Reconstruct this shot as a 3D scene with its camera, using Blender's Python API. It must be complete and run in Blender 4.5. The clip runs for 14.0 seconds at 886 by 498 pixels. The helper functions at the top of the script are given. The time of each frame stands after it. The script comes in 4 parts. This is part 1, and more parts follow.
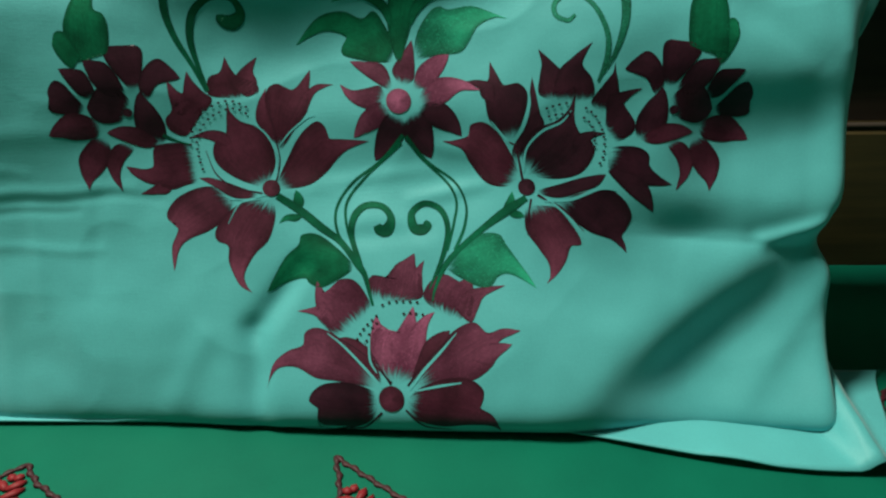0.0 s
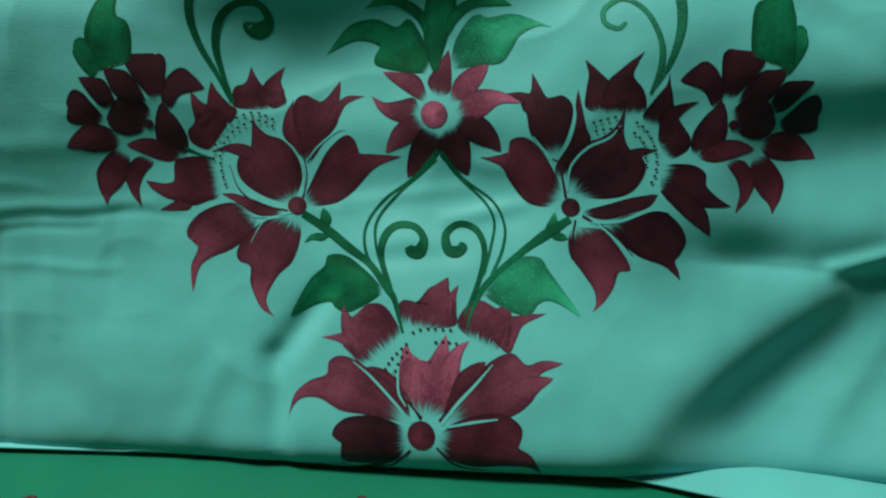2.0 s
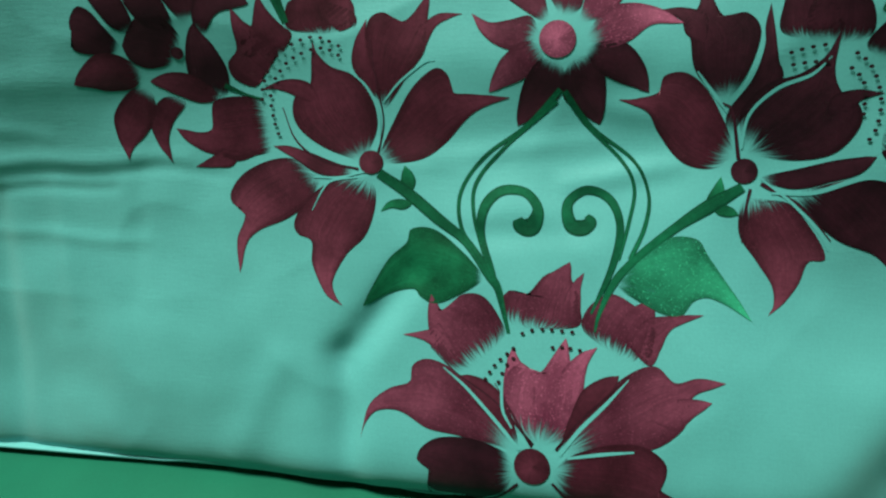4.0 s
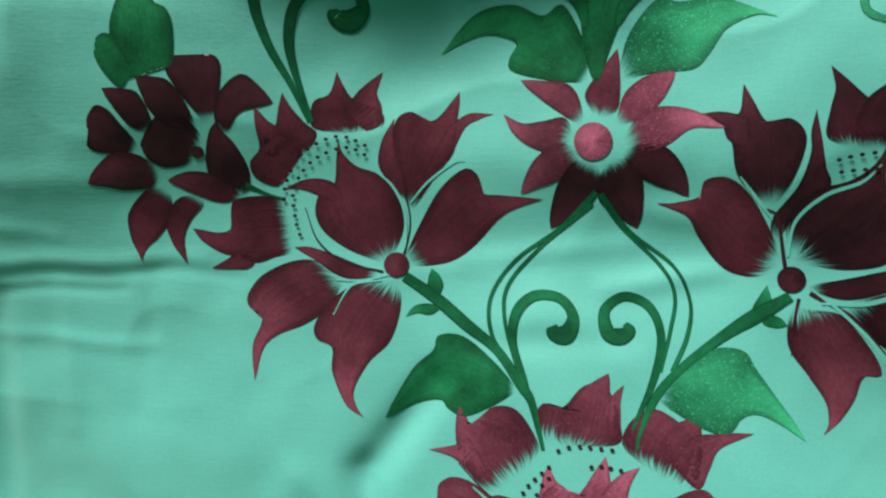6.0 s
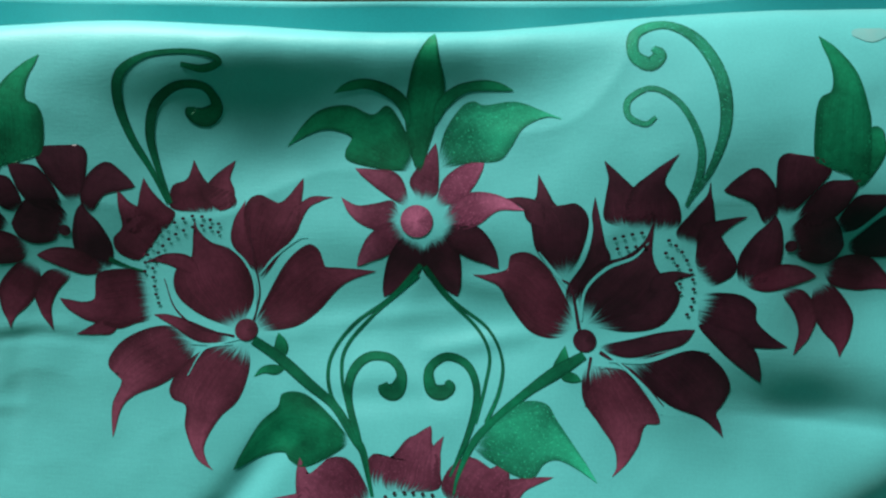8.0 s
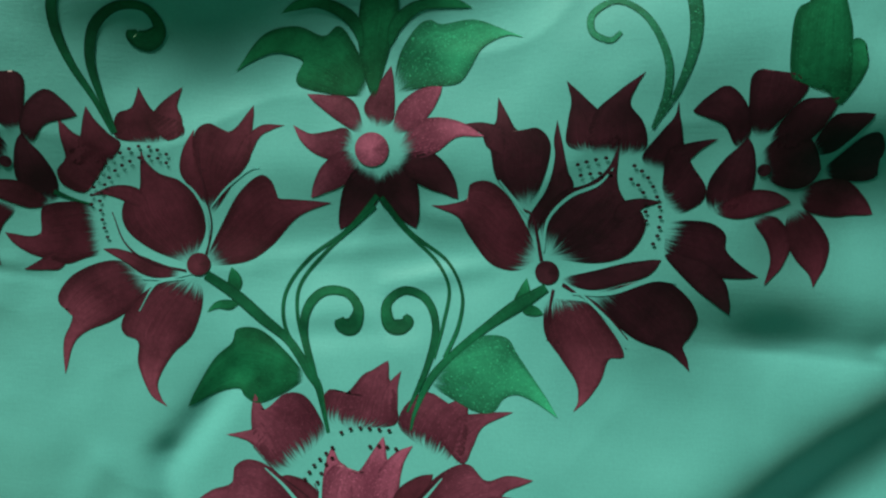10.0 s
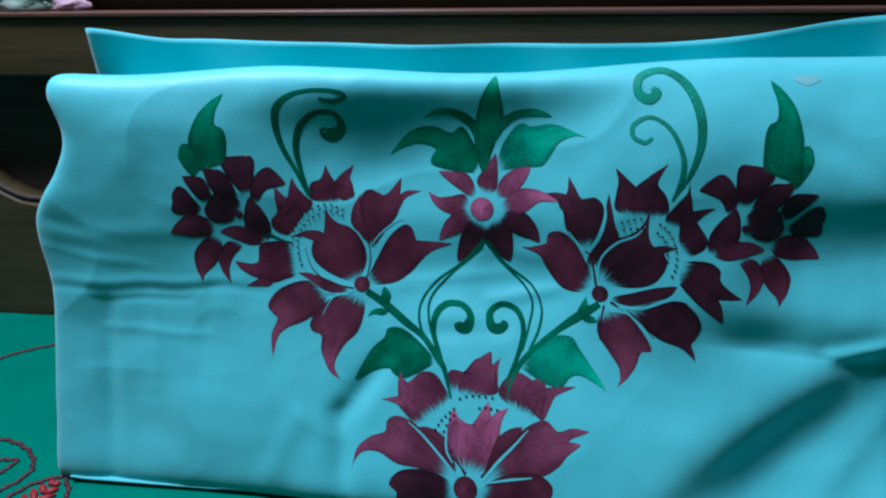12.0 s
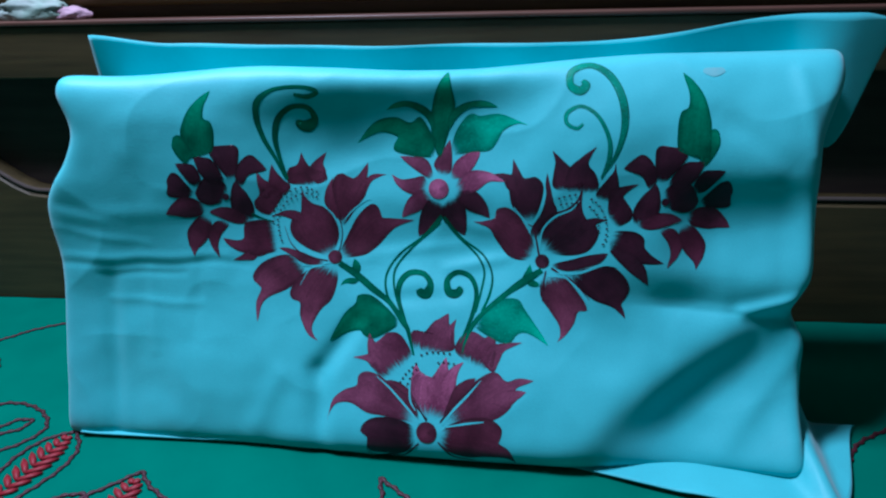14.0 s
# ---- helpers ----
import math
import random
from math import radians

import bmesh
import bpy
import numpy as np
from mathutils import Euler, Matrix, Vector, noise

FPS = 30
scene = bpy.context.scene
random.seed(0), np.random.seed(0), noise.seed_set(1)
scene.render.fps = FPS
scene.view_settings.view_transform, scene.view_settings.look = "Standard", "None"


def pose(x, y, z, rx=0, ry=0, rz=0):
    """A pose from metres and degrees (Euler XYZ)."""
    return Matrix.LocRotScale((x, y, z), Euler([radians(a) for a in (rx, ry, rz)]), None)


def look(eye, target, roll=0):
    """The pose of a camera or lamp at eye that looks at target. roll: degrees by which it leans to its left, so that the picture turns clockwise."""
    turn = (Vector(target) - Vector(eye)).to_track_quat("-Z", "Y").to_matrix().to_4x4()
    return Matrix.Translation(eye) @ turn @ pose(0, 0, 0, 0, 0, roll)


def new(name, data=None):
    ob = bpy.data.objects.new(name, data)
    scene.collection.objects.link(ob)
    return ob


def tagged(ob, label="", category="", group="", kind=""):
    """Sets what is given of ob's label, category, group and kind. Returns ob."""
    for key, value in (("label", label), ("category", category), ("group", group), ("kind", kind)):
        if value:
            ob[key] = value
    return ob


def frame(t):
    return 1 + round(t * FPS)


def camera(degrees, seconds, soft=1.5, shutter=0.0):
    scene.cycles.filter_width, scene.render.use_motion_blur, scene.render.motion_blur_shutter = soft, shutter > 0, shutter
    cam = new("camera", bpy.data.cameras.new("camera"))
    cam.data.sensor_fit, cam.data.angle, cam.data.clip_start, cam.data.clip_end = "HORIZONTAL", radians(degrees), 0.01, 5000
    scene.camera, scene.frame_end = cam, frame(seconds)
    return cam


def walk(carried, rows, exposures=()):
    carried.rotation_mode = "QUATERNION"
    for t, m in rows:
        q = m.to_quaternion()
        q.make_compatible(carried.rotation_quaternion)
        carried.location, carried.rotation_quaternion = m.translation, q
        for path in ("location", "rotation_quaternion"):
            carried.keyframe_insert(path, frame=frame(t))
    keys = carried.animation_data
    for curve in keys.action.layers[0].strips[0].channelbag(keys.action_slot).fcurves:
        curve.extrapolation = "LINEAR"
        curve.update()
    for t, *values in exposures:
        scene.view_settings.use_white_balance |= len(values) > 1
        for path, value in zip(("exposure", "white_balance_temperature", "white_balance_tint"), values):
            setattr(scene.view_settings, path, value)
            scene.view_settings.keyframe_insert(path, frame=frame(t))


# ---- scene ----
cam = camera(66.0, 14.0, soft=2.3)
ROWS = [
    (0, 0.0445, -0.3835, 0.3299, 64.67, 0.71, 1.27),
    (0.5, 0.0369, -0.3731, 0.3233, 65.69, 1.89, 1.52),
    (1, 0.0389, -0.3715, 0.3231, 68.90, 0.25, 2.39),
    (1.5, 0.0414, -0.3597, 0.3156, 66.32, 0.21, 4.09),
    (2, 0.0364, -0.3520, 0.3142, 66.77, 0.79, 3.59),
    (2.5, 0.0382, -0.3462, 0.3136, 68.72, 0.12, 2.17),
    (3, 0.0240, -0.3065, 0.3082, 65.86, 1.75, 2.22),
    (3.2, 0.0096, -0.2871, 0.3092, 64.07, 1.97, 5.03),
    (5.3, -0.0189, -0.2211, 0.2762, 58.24, 2.06, 8.95),
    (5.5, -0.0236, -0.2196, 0.2866, 59.28, 2.13, 9.26),
    (6, -0.0282, -0.2145, 0.3098, 64.73, 1.30, 7.37),
    (6.5, -0.0307, -0.2247, 0.3291, 67.79, 0.20, 5.59),
    (7, -0.0048, -0.2339, 0.3262, 69.23, 0.12, 3.62),
    (7.5, 0.0299, -0.2702, 0.3161, 69.08, -1.21, 5.12),
    (8, 0.0410, -0.2478, 0.3326, 69.58, 0.14, 4.21),
    (8.2, 0.0545, -0.2410, 0.3262, 67.94, 0.36, 3.54),
    (10.3, 0.0691, -0.2329, 0.3144, 65.77, 0.86, 5.18),
    (10.5, 0.0632, -0.2291, 0.3133, 65.74, -0.19, 4.68),
    (11, 0.0369, -0.2410, 0.2990, 66.76, 0.20, 6.13),
    (11.5, 0.0412, -0.3164, 0.3629, 65.94, 2.26, 7.02),
    (12, 0.0327, -0.3902, 0.4045, 65.93, 0.91, 6.89),
    (12.5, 0.0523, -0.4291, 0.4146, 65.78, 0.22, 8.80),
    (13, 0.0585, -0.4492, 0.4218, 67.49, 0.96, 7.90),
    (13.5, 0.0641, -0.4561, 0.4211, 67.24, 1.20, 6.96),
    (14, 0.0744, -0.4634, 0.4143, 65.93, 1.62, 6.48),
]
LOOKS = [
    (0.0, -0.1, 7300, -2), (3.2, -0.1, 7300, -2), (5.3, 0.78, 8200, 5), (6.0, 0.5, 8200, 2), (6.5, 0.25, 8200, 1), (7.0, 0.2, 6800, 4), (7.5, 0.1, 6400, 2), (8.2, 0.2, 6900, 4),
    (10.3, -0.05, 8200, -3), (11.5, -0.05, 8100, -3), (11.8, 0.0, 5200, 17), (12.5, 0.0, 5050, 17), (13.0, -0.03, 4850, 18), (14.0, -0.03, 4800, 18),
]
walk(cam, [(t, pose(x, y, z, rx, ry, rz)) for t, x, y, z, rx, ry, rz in ROWS], LOOKS)

# ---- light: a dim room with one lamp on the ceiling, ahead of the bed's head and to the left
world = bpy.data.worlds.new("world")
scene.world = world
world.use_nodes = True
world.node_tree.nodes["Background"].inputs[0].default_value = (0.6, 0.75, 0.8, 1)
world.node_tree.nodes["Background"].inputs[1].default_value = 0.088
lamp_data = bpy.data.lights.new("ceiling_lamp_light", "AREA")
lamp_data.shape, lamp_data.size, lamp_data.size_y, lamp_data.energy, lamp_data.color = "RECTANGLE", 0.32, 0.22, 29.5, (1.0, 0.98, 0.95)
lamp_light = new("ceiling_lamp_light", lamp_data)
lamp_light.matrix_world = look((-0.52, 0.02, 1.5), (0.0, 0.1, 0.15))


# ---- materials
def material(name):
    m = bpy.data.materials.new(name)
    m.use_nodes = True
    t = m.node_tree
    return m, t, t.nodes["Principled BSDF"]


def node(t, kind, inputs=(), operation=None):
    n = t.nodes.new(kind)
    if operation:
        n.operation = operation
    for key, value in dict(inputs).items():
        if hasattr(value, "links"):
            t.links.new(value, n.inputs[key])
        else:
            n.inputs[key].default_value = value
    return n


def noise_tex(t, scale, detail=3.0, coord=None, stretch=(1, 1, 1), kind="Object"):
    c = node(t, "ShaderNodeTexCoord")
    m = node(t, "ShaderNodeMapping", {"Vector": c.outputs[kind], "Scale": stretch})
    return node(t, "ShaderNodeTexNoise", {"Vector": m.outputs[0], "Scale": scale, "Detail": detail})


def ramp(t, fac, a, b, ca=(0, 0, 0, 1), cb=(1, 1, 1, 1)):
    r = node(t, "ShaderNodeValToRGB", {"Fac": fac})
    r.color_ramp.elements[0].position, r.color_ramp.elements[1].position = a, b
    r.color_ramp.elements[0].color, r.color_ramp.elements[1].color = ca, cb
    return r


def mix(t, fac, a, b, blend="MIX"):
    n = node(t, "ShaderNodeMix")
    n.data_type, n.blend_type = "RGBA", blend
    for i, value in ((0, fac), (6, a), (7, b)):
        if hasattr(value, "links"):
            t.links.new(value, n.inputs[i])
        else:
            n.inputs[i].default_value = value
    return n.outputs[2]


def bump(t, shader, height, strength, distance):
    b = node(t, "ShaderNodeBump", {"Height": height, "Strength": strength, "Distance": distance})
    t.links.new(b.outputs[0], shader.inputs["Normal"])


def cloth(name, low, high, weave, sheen, gloss=0.5):
    """Woven cotton: a fine thread grain, soft mottling and a little sheen."""
    m, t, s = material(name)
    soft = noise_tex(t, 14, 4)
    fine = noise_tex(t, 900, 2)
    col = mix(t, ramp(t, soft.outputs[0], 0.3, 0.7).outputs[0], low, high)
    col = mix(t, 0.12, col, fine.outputs[0], "OVERLAY")
    t.links.new(col, s.inputs["Base Color"])
    s.inputs["Roughness"].default_value = 0.55
    s.inputs["Specular IOR Level"].default_value = gloss
    s.inputs["Sheen Weight"].default_value = sheen
    warp = noise_tex(t, 700, 1, stretch=(1, 0.15, 0.15))
    weft = noise_tex(t, 700, 1, stretch=(0.15, 1, 1))
    crumple = noise_tex(t, 30, 3)
    h = node(t, "ShaderNodeMath", {0: warp.outputs[0], 1: weft.outputs[0]}, operation="ADD")
    h2 = node(t, "ShaderNodeMath", {0: crumple.outputs[0], 1: weave, 2: h.outputs[0]}, operation="MULTIPLY_ADD")
    bump(t, s, h2.outputs[0], 0.11, 0.0005)
    return m


AQUA_LOW, AQUA_HIGH = (0.095, 0.50, 0.53, 1), (0.115, 0.57, 0.60, 1)
AQUA = cloth("aqua_cotton", AQUA_LOW, AQUA_HIGH, 3.0, 0.25)
GREEN = cloth("green_cotton", (0.002, 0.140, 0.088, 1), (0.003, 0.17, 0.105, 1), 2.0, 0.0, 0.15)


def paint(name, deep, bright, glint, fade, tip=0.5, gloss=0.3, bare=0.0):
    """Pearly fabric paint: brush streaks along the petal, a dry fringe at its foot where the cloth shows, worn spots, fine glitter."""
    m, t, s = material(name)
    uv = node(t, "ShaderNodeTexCoord")
    sep = node(t, "ShaderNodeSeparateXYZ", {0: uv.outputs["UV"]})
    rnd = node(t, "ShaderNodeObjectInfo")
    shift = node(t, "ShaderNodeMath", {0: rnd.outputs["Random"], 1: 20.0}, operation="MULTIPLY")
    streak_map = node(t, "ShaderNodeMapping", {"Vector": uv.outputs["UV"], "Scale": (1.1, 42, 1)})
    moved = node(t, "ShaderNodeVectorMath", {0: streak_map.outputs[0], 1: shift.outputs[0]}, operation="ADD")
    streak = node(t, "ShaderNodeTexNoise", {"Vector": moved.outputs[0], "Scale": 1.5, "Detail": 3.0})
    cloud = noise_tex(t, 38, 3)
    grain = noise_tex(t, 420, 3)
    # tone: clouds of pigment, paler towards the end of the stroke, deeper along the outline
    base = mix(t, ramp(t, cloud.outputs[0], 0.35, 0.68).outputs[0], deep, bright)
    pale = tuple(min(1, 2.3 * c + 0.01) for c in bright[:3]) + (1,)
    far = ramp(t, sep.outputs[0], 0.40, 1.0)
    far = node(t, "ShaderNodeMath", {0: far.outputs[0], 1: cloud.outputs[0]}, operation="MULTIPLY")
    far = node(t, "ShaderNodeMath", {0: far.outputs[0], 1: 2.0 * tip}, operation="MULTIPLY")
    far.use_clamp = True
    base = mix(t, far.outputs[0], base, pale)
    rim = node(t, "ShaderNodeMath", {0: sep.outputs[1], 1: 0.5}, operation="SUBTRACT")
    rim = node(t, "ShaderNodeMath", {0: rim.outputs[0]}, operation="ABSOLUTE")
    rim = ramp(t, rim.outputs[0], 0.30, 0.5)
    shade = node(t, "ShaderNodeMath", {0: rim.outputs[0], 1: 0.7}, operation="MULTIPLY")
    base = mix(t, shade.outputs[0], base, tuple(0.65 * c for c in deep[:3]) + (1,))
    base = mix(t, 0.55, base, streak.outputs[0], "OVERLAY")
    base = mix(t, 0.35, base, grain.outputs[0], "OVERLAY")
    dots = noise_tex(t, 1300, 1)
    glitter = ramp(t, dots.outputs[0], 0.64, 0.70)
    g = node(t, "ShaderNodeMath", {0: glitter.outputs[0], 1: glint}, operation="MULTIPLY")
    base = mix(t, g.outputs[0], base, tuple(min(1, 0.03 + 3.0 * c) for c in bright[:3]) + (1,))
    # cover: hairs of bare cloth at the foot, and rubbed spots
    hairs = ramp(t, streak.outputs[0], 0.36, 0.66)
    foot = node(t, "ShaderNodeMath", {0: hairs.outputs[0], 1: -1.1 * fade, 2: sep.outputs[0]}, operation="MULTIPLY_ADD")
    cover = ramp(t, foot.outputs[0], 0.0, max(0.001, fade))
    rub = node(t, "ShaderNodeMath", {0: grain.outputs[0], 1: streak.outputs[0]}, operation="MULTIPLY")
    rub = ramp(t, rub.outputs[0], 0.30, 0.40)
    rub = node(t, "ShaderNodeMath", {0: rub.outputs[0], 1: bare}, operation="MULTIPLY")
    clear = node(t, "ShaderNodeMath", {0: 1.0, 1: rub.outputs[0]}, operation="SUBTRACT")
    alpha = node(t, "ShaderNodeMath", {0: clear.outputs[0], 1: cover.outputs[0]}, operation="MULTIPLY") if fade > 0 else clear
    t.links.new(alpha.outputs[0], s.inputs["Alpha"])
    t.links.new(base, s.inputs["Base Color"])
    s.inputs["Roughness"].default_value = 0.45
    s.inputs["Specular IOR Level"].default_value = gloss
    bump(t, s, grain.outputs[0], 0.25, 0.0003)
    return m


MAROON = paint("maroon_paint", (0.040, 0.0070, 0.0165, 1), (0.086, 0.016, 0.036, 1), 0.10, 0.10, 0.45)
BLUSH = paint("maroon_paint_with_pale_tip", (0.040, 0.0075, 0.0175, 1), (0.095, 0.020, 0.042, 1), 0.25, 0.10, 1.2)
BERRY = paint("berry_paint", (0.070, 0.013, 0.032, 1), (0.140, 0.034, 0.070, 1), 0.30, 0.14, 0.45)
ROSE = paint("rose_paint", (0.12, 0.023, 0.058, 1), (0.26, 0.068, 0.138, 1), 0.45, 0.14, 0.5)
PLUM = paint("plum_paint", (0.017, 0.004, 0.010, 1), (0.048, 0.010, 0.023, 1), 0.04, 0.11, 0.3)
LEAF = paint("leaf_green_paint", (0.003, 0.078, 0.038, 1), (0.006, 0.190, 0.095, 1), 0.15, 0.05, 0.3, 0.15, 0.10)
PALE_LEAF = paint("pale_leaf_green_paint", (0.005, 0.130, 0.075, 1), (0.016, 0.300, 0.180, 1), 0.50, 0.10, 0.4, 0.3, 0.35)
STEM = paint("stem_green_paint", (0.002, 0.060, 0.032, 1), (0.003, 0.14, 0.07, 1), 0.06, 0.0, 0.2, 0.15)
PALE_STEM = paint("pale_stem_green_paint", (0.004, 0.085, 0.050, 1), (0.012, 0.210, 0.130, 1), 0.6, 0.0, 0.4, 0.3, 0.85)


def wood(name, dark, light, rough, stretch):
    m, t, s = material(name)
    grain = noise_tex(t, 14, 6, stretch=stretch)
    broad = noise_tex(t, 3, 2)
    col = mix(t, ramp(t, grain.outputs[0], 0.3, 0.75).outputs[0], dark, light)
    col = mix(t, 0.3, col, broad.outputs[0], "OVERLAY")
    t.links.new(col, s.inputs["Base Color"])
    s.inputs["Roughness"].default_value = rough
    bump(t, s, grain.outputs[0], 0.15, 0.001)
    return m


OAK = wood("polished_brown_wood", (0.046, 0.032, 0.010, 1), (0.085, 0.060, 0.019, 1), 0.55, (0.6, 8, 8))
RAIL = wood("honey_brown_wood", (0.115, 0.070, 0.020, 1), (0.19, 0.115, 0.034, 1), 0.4, (0.6, 8, 8))
DARK = wood("dark_recess_wood", (0.046, 0.034, 0.026, 1), (0.074, 0.054, 0.042, 1), 0.95, (0.6, 8, 8))
# EDGE is paler than OAK: the ledge's lit edge is put into the colour
EDGE = wood("reddish_lit_edge_wood", (0.085, 0.040, 0.026, 1), (0.14, 0.068, 0.046, 1), 0.4, (0.6, 8, 8))


def plain(name, a, b, rough, scale=20.0, metal=0.0):
    m, t, s = material(name)
    n = noise_tex(t, scale, 4)
    t.links.new(mix(t, n.outputs[0], a, b), s.inputs["Base Color"])
    s.inputs["Roughness"].default_value, s.inputs["Metallic"].default_value = rough, metal
    bump(t, s, n.outputs[0], 0.2, 0.001)
    return m


RED_THREAD = plain("red_thread", (0.20, 0.006, 0.014, 1), (0.36, 0.014, 0.024, 1), 0.6, 300)
DARK_THREAD = plain("dark_maroon_thread", (0.015, 0.003, 0.008, 1), (0.085, 0.006, 0.014, 1), 0.6, 260)
WALL = plain("wall_paint", (0.26, 0.30, 0.27, 1), (0.31, 0.35, 0.31, 1), 0.8, 6)
FLOOR = plain("floor_tile", (0.30, 0.27, 0.24, 1), (0.38, 0.34, 0.30, 1), 0.4, 4)
CREAM = plain("printed_cotton", (0.42, 0.42, 0.40, 1), (0.12, 0.26, 0.17, 1), 0.7, 45)
PINK = plain("pink_cotton", (0.36, 0.20, 0.27, 1), (0.45, 0.30, 0.35, 1), 0.7, 60)
GOLD = plain("dull_gold", (0.28, 0.24, 0.10, 1), (0.42, 0.36, 0.16, 1), 0.4, 80)
DOT = plain("dark_stamen_paint", (0.014, 0.004, 0.008, 1), (0.034, 0.008, 0.017, 1), 0.5, 200)
STAIN = plain("faint_pink_stain", (0.13, 0.50, 0.52, 1), (0.26, 0.46, 0.46, 1), 0.65, 120)


# ---- building blocks
def mesh_of(name, bm, mat, smooth=True):
    me = bpy.data.meshes.new(name)
    bmesh.ops.recalc_face_normals(bm, faces=bm.faces)
    bm.to_mesh(me)
    bm.free()
    me.materials.append(mat)
    if smooth:
        me.polygons.foreach_set("use_smooth", [True] * len(me.polygons))
    return me


def part(name, bm, mat, parent=None, label="", smooth=True):
    ob = new(name, mesh_of(name, bm, mat, smooth))
    ob.parent = parent
    return tagged(ob, label)


def grid(nx, ny, place):
    """A sheet: place(i / nx, j / ny) gives each corner."""
    bm = bmesh.new()
    rows = [[bm.verts.new(place(i / nx, j / ny)) for i in range(nx + 1)] for j in range(ny + 1)]
    for j in range(ny):
        for i in range(nx):
            bm.faces.new((rows[j][i], rows[j][i + 1], rows[j + 1][i + 1], rows[j + 1][i]))
    return bm


def box(x0, x1, y0, y1, z0, z1, bevel=0.0):
    bm = bmesh.new()
    bmesh.ops.create_cube(bm, size=1, matrix=Matrix.LocRotScale(((x0 + x1) / 2, (y0 + y1) / 2, (z0 + z1) / 2), None, (x1 - x0, y1 - y0, z1 - z0)))
    if bevel:
        bmesh.ops.bevel(bm, geom=bm.edges[:], offset=bevel, segments=3, affect="EDGES", profile=0.6)
    return bm


def smoothstep(a, b, x):
    x = min(1.0, max(0.0, (x - a) / (b - a)))
    return x * x * (3 - 2 * x)


def spline(points, steps):
    """Points along a smooth curve through the given ones."""
    p = [Vector(q) for q in points]
    p = [p[0] * 2 - p[1]] + p + [p[-1] * 2 - p[-2]]
    out = []
    for i in range(1, len(p) - 2):
        a, b, c, d = p[i - 1:i + 3]
        for k in range(steps):
            s = k / steps
            out.append(0.5 * (2 * b + (c - a) * s + (2 * a - 5 * b + 4 * c - d) * s * s + (3 * b - a - 3 * c + d) * s ** 3))
    return out + [p[-2]]


# ---- the room that closes the place
LEFT, RIGHT, FRONT, BACK, LOW, HIGH = -1.9, 1.9, -2.9, 0.40, -0.5, 2.2
for name, ext, mat in (
    ("floor", (LEFT, RIGHT, FRONT, BACK, LOW - 0.1, LOW), FLOOR), ("ceiling", (LEFT, RIGHT, FRONT, BACK, HIGH, HIGH + 0.1), WALL),
    ("wall_north", (LEFT, RIGHT, BACK, BACK + 0.1, LOW, HIGH), WALL), ("wall_south", (LEFT, RIGHT, FRONT - 0.1, FRONT, LOW, HIGH), WALL),
    ("wall_west", (LEFT - 0.1, LEFT, FRONT, BACK, LOW, HIGH), WALL), ("wall_east", (RIGHT, RIGHT + 0.1, FRONT, BACK, LOW, HIGH), WALL),
):
    tagged(part(name, box(*ext), mat, smooth=False), "plain painted surface that closes the bedroom", name.split("_")[0], kind="structure")


# ---- bed with its cover
def cover_height(x, y):
    return 0.0016 * noise.noise(Vector((x * 7, y * 7, 0))) + 0.0007 * noise.noise(Vector((x * 25, y * 25, 3)))


def cover_place(a, b):
    x = -0.86 + 1.72 * a
    y = -1.95 + 2.222 * b
    z = cover_height(x, y) - 0.32 * smoothstep(0.80, 0.86, abs(x)) - 0.32 * smoothstep(-1.86, -1.95, y)
    return (x, y, z)


bedspread = tagged(part("bedspread", grid(220, 260, cover_place), GREEN), "deep green cotton bedspread with red and maroon embroidery", "bedspread")
bed = tagged(new("bed"), "bed base and mattress under a green spread", "bed")
bed.location = (0, -0.85, LOW)
mattress = part("mattress", box(-0.78, 0.78, -1.0, 1.08, 0.25, 0.475, 0.04), CREAM, bed)
part("bed_frame", box(-0.77, 0.77, -0.98, 1.08, 0.0, 0.245, 0.01), OAK, bed)

# ---- headboard
headboard = tagged(new("headboard"), "dark polished wooden headboard with a scalloped recess and a ledge", "headboard")
HB = 0.275


def scallop(x):
    """Upper edge of the lower panel: it dips between raised shoulders."""
    return 0.147 + 0.062 * smoothstep(0.50, 0.62, abs(x + 0.02)) + 0.075 * smoothstep(0.36, 0.26, abs(x))


def lower_panel():
    bm = bmesh.new()
    n = 90
    cols = []
    for i in range(n + 1):
        x = -0.86 + 1.72 * i / n
        z = scallop(x)
        cols.append([bm.verts.new(q) for q in ((x, HB, LOW), (x, HB, z - 0.006), (x, HB + 0.005, z), (x, HB + 0.03, z), (x, HB + 0.03, LOW))])
    for c, d in zip(cols, cols[1:]):
        for k in range(4):
            bm.faces.new((c[k], d[k], d[k + 1], c[k + 1]))
    return bm


def scallop_bead():
    """A thin reddish moulding along the scalloped edge."""
    bm = bmesh.new()
    n, rings = 120, []
    for i in range(n + 1):
        x = -0.85 + 1.70 * i / n
        c = Vector((x, HB + 0.004, scallop(x) + 0.002))
        rings.append([bm.verts.new(c + Vector((0, 0.003 * math.cos(a), 0.003 * math.sin(a)))) for a in (k * math.tau / 8 for k in range(8))])
    for r, q in zip(rings, rings[1:]):
        for k in range(8):
            bm.faces.new((r[k], q[k], q[(k + 1) % 8], r[(k + 1) % 8]))
    return bm


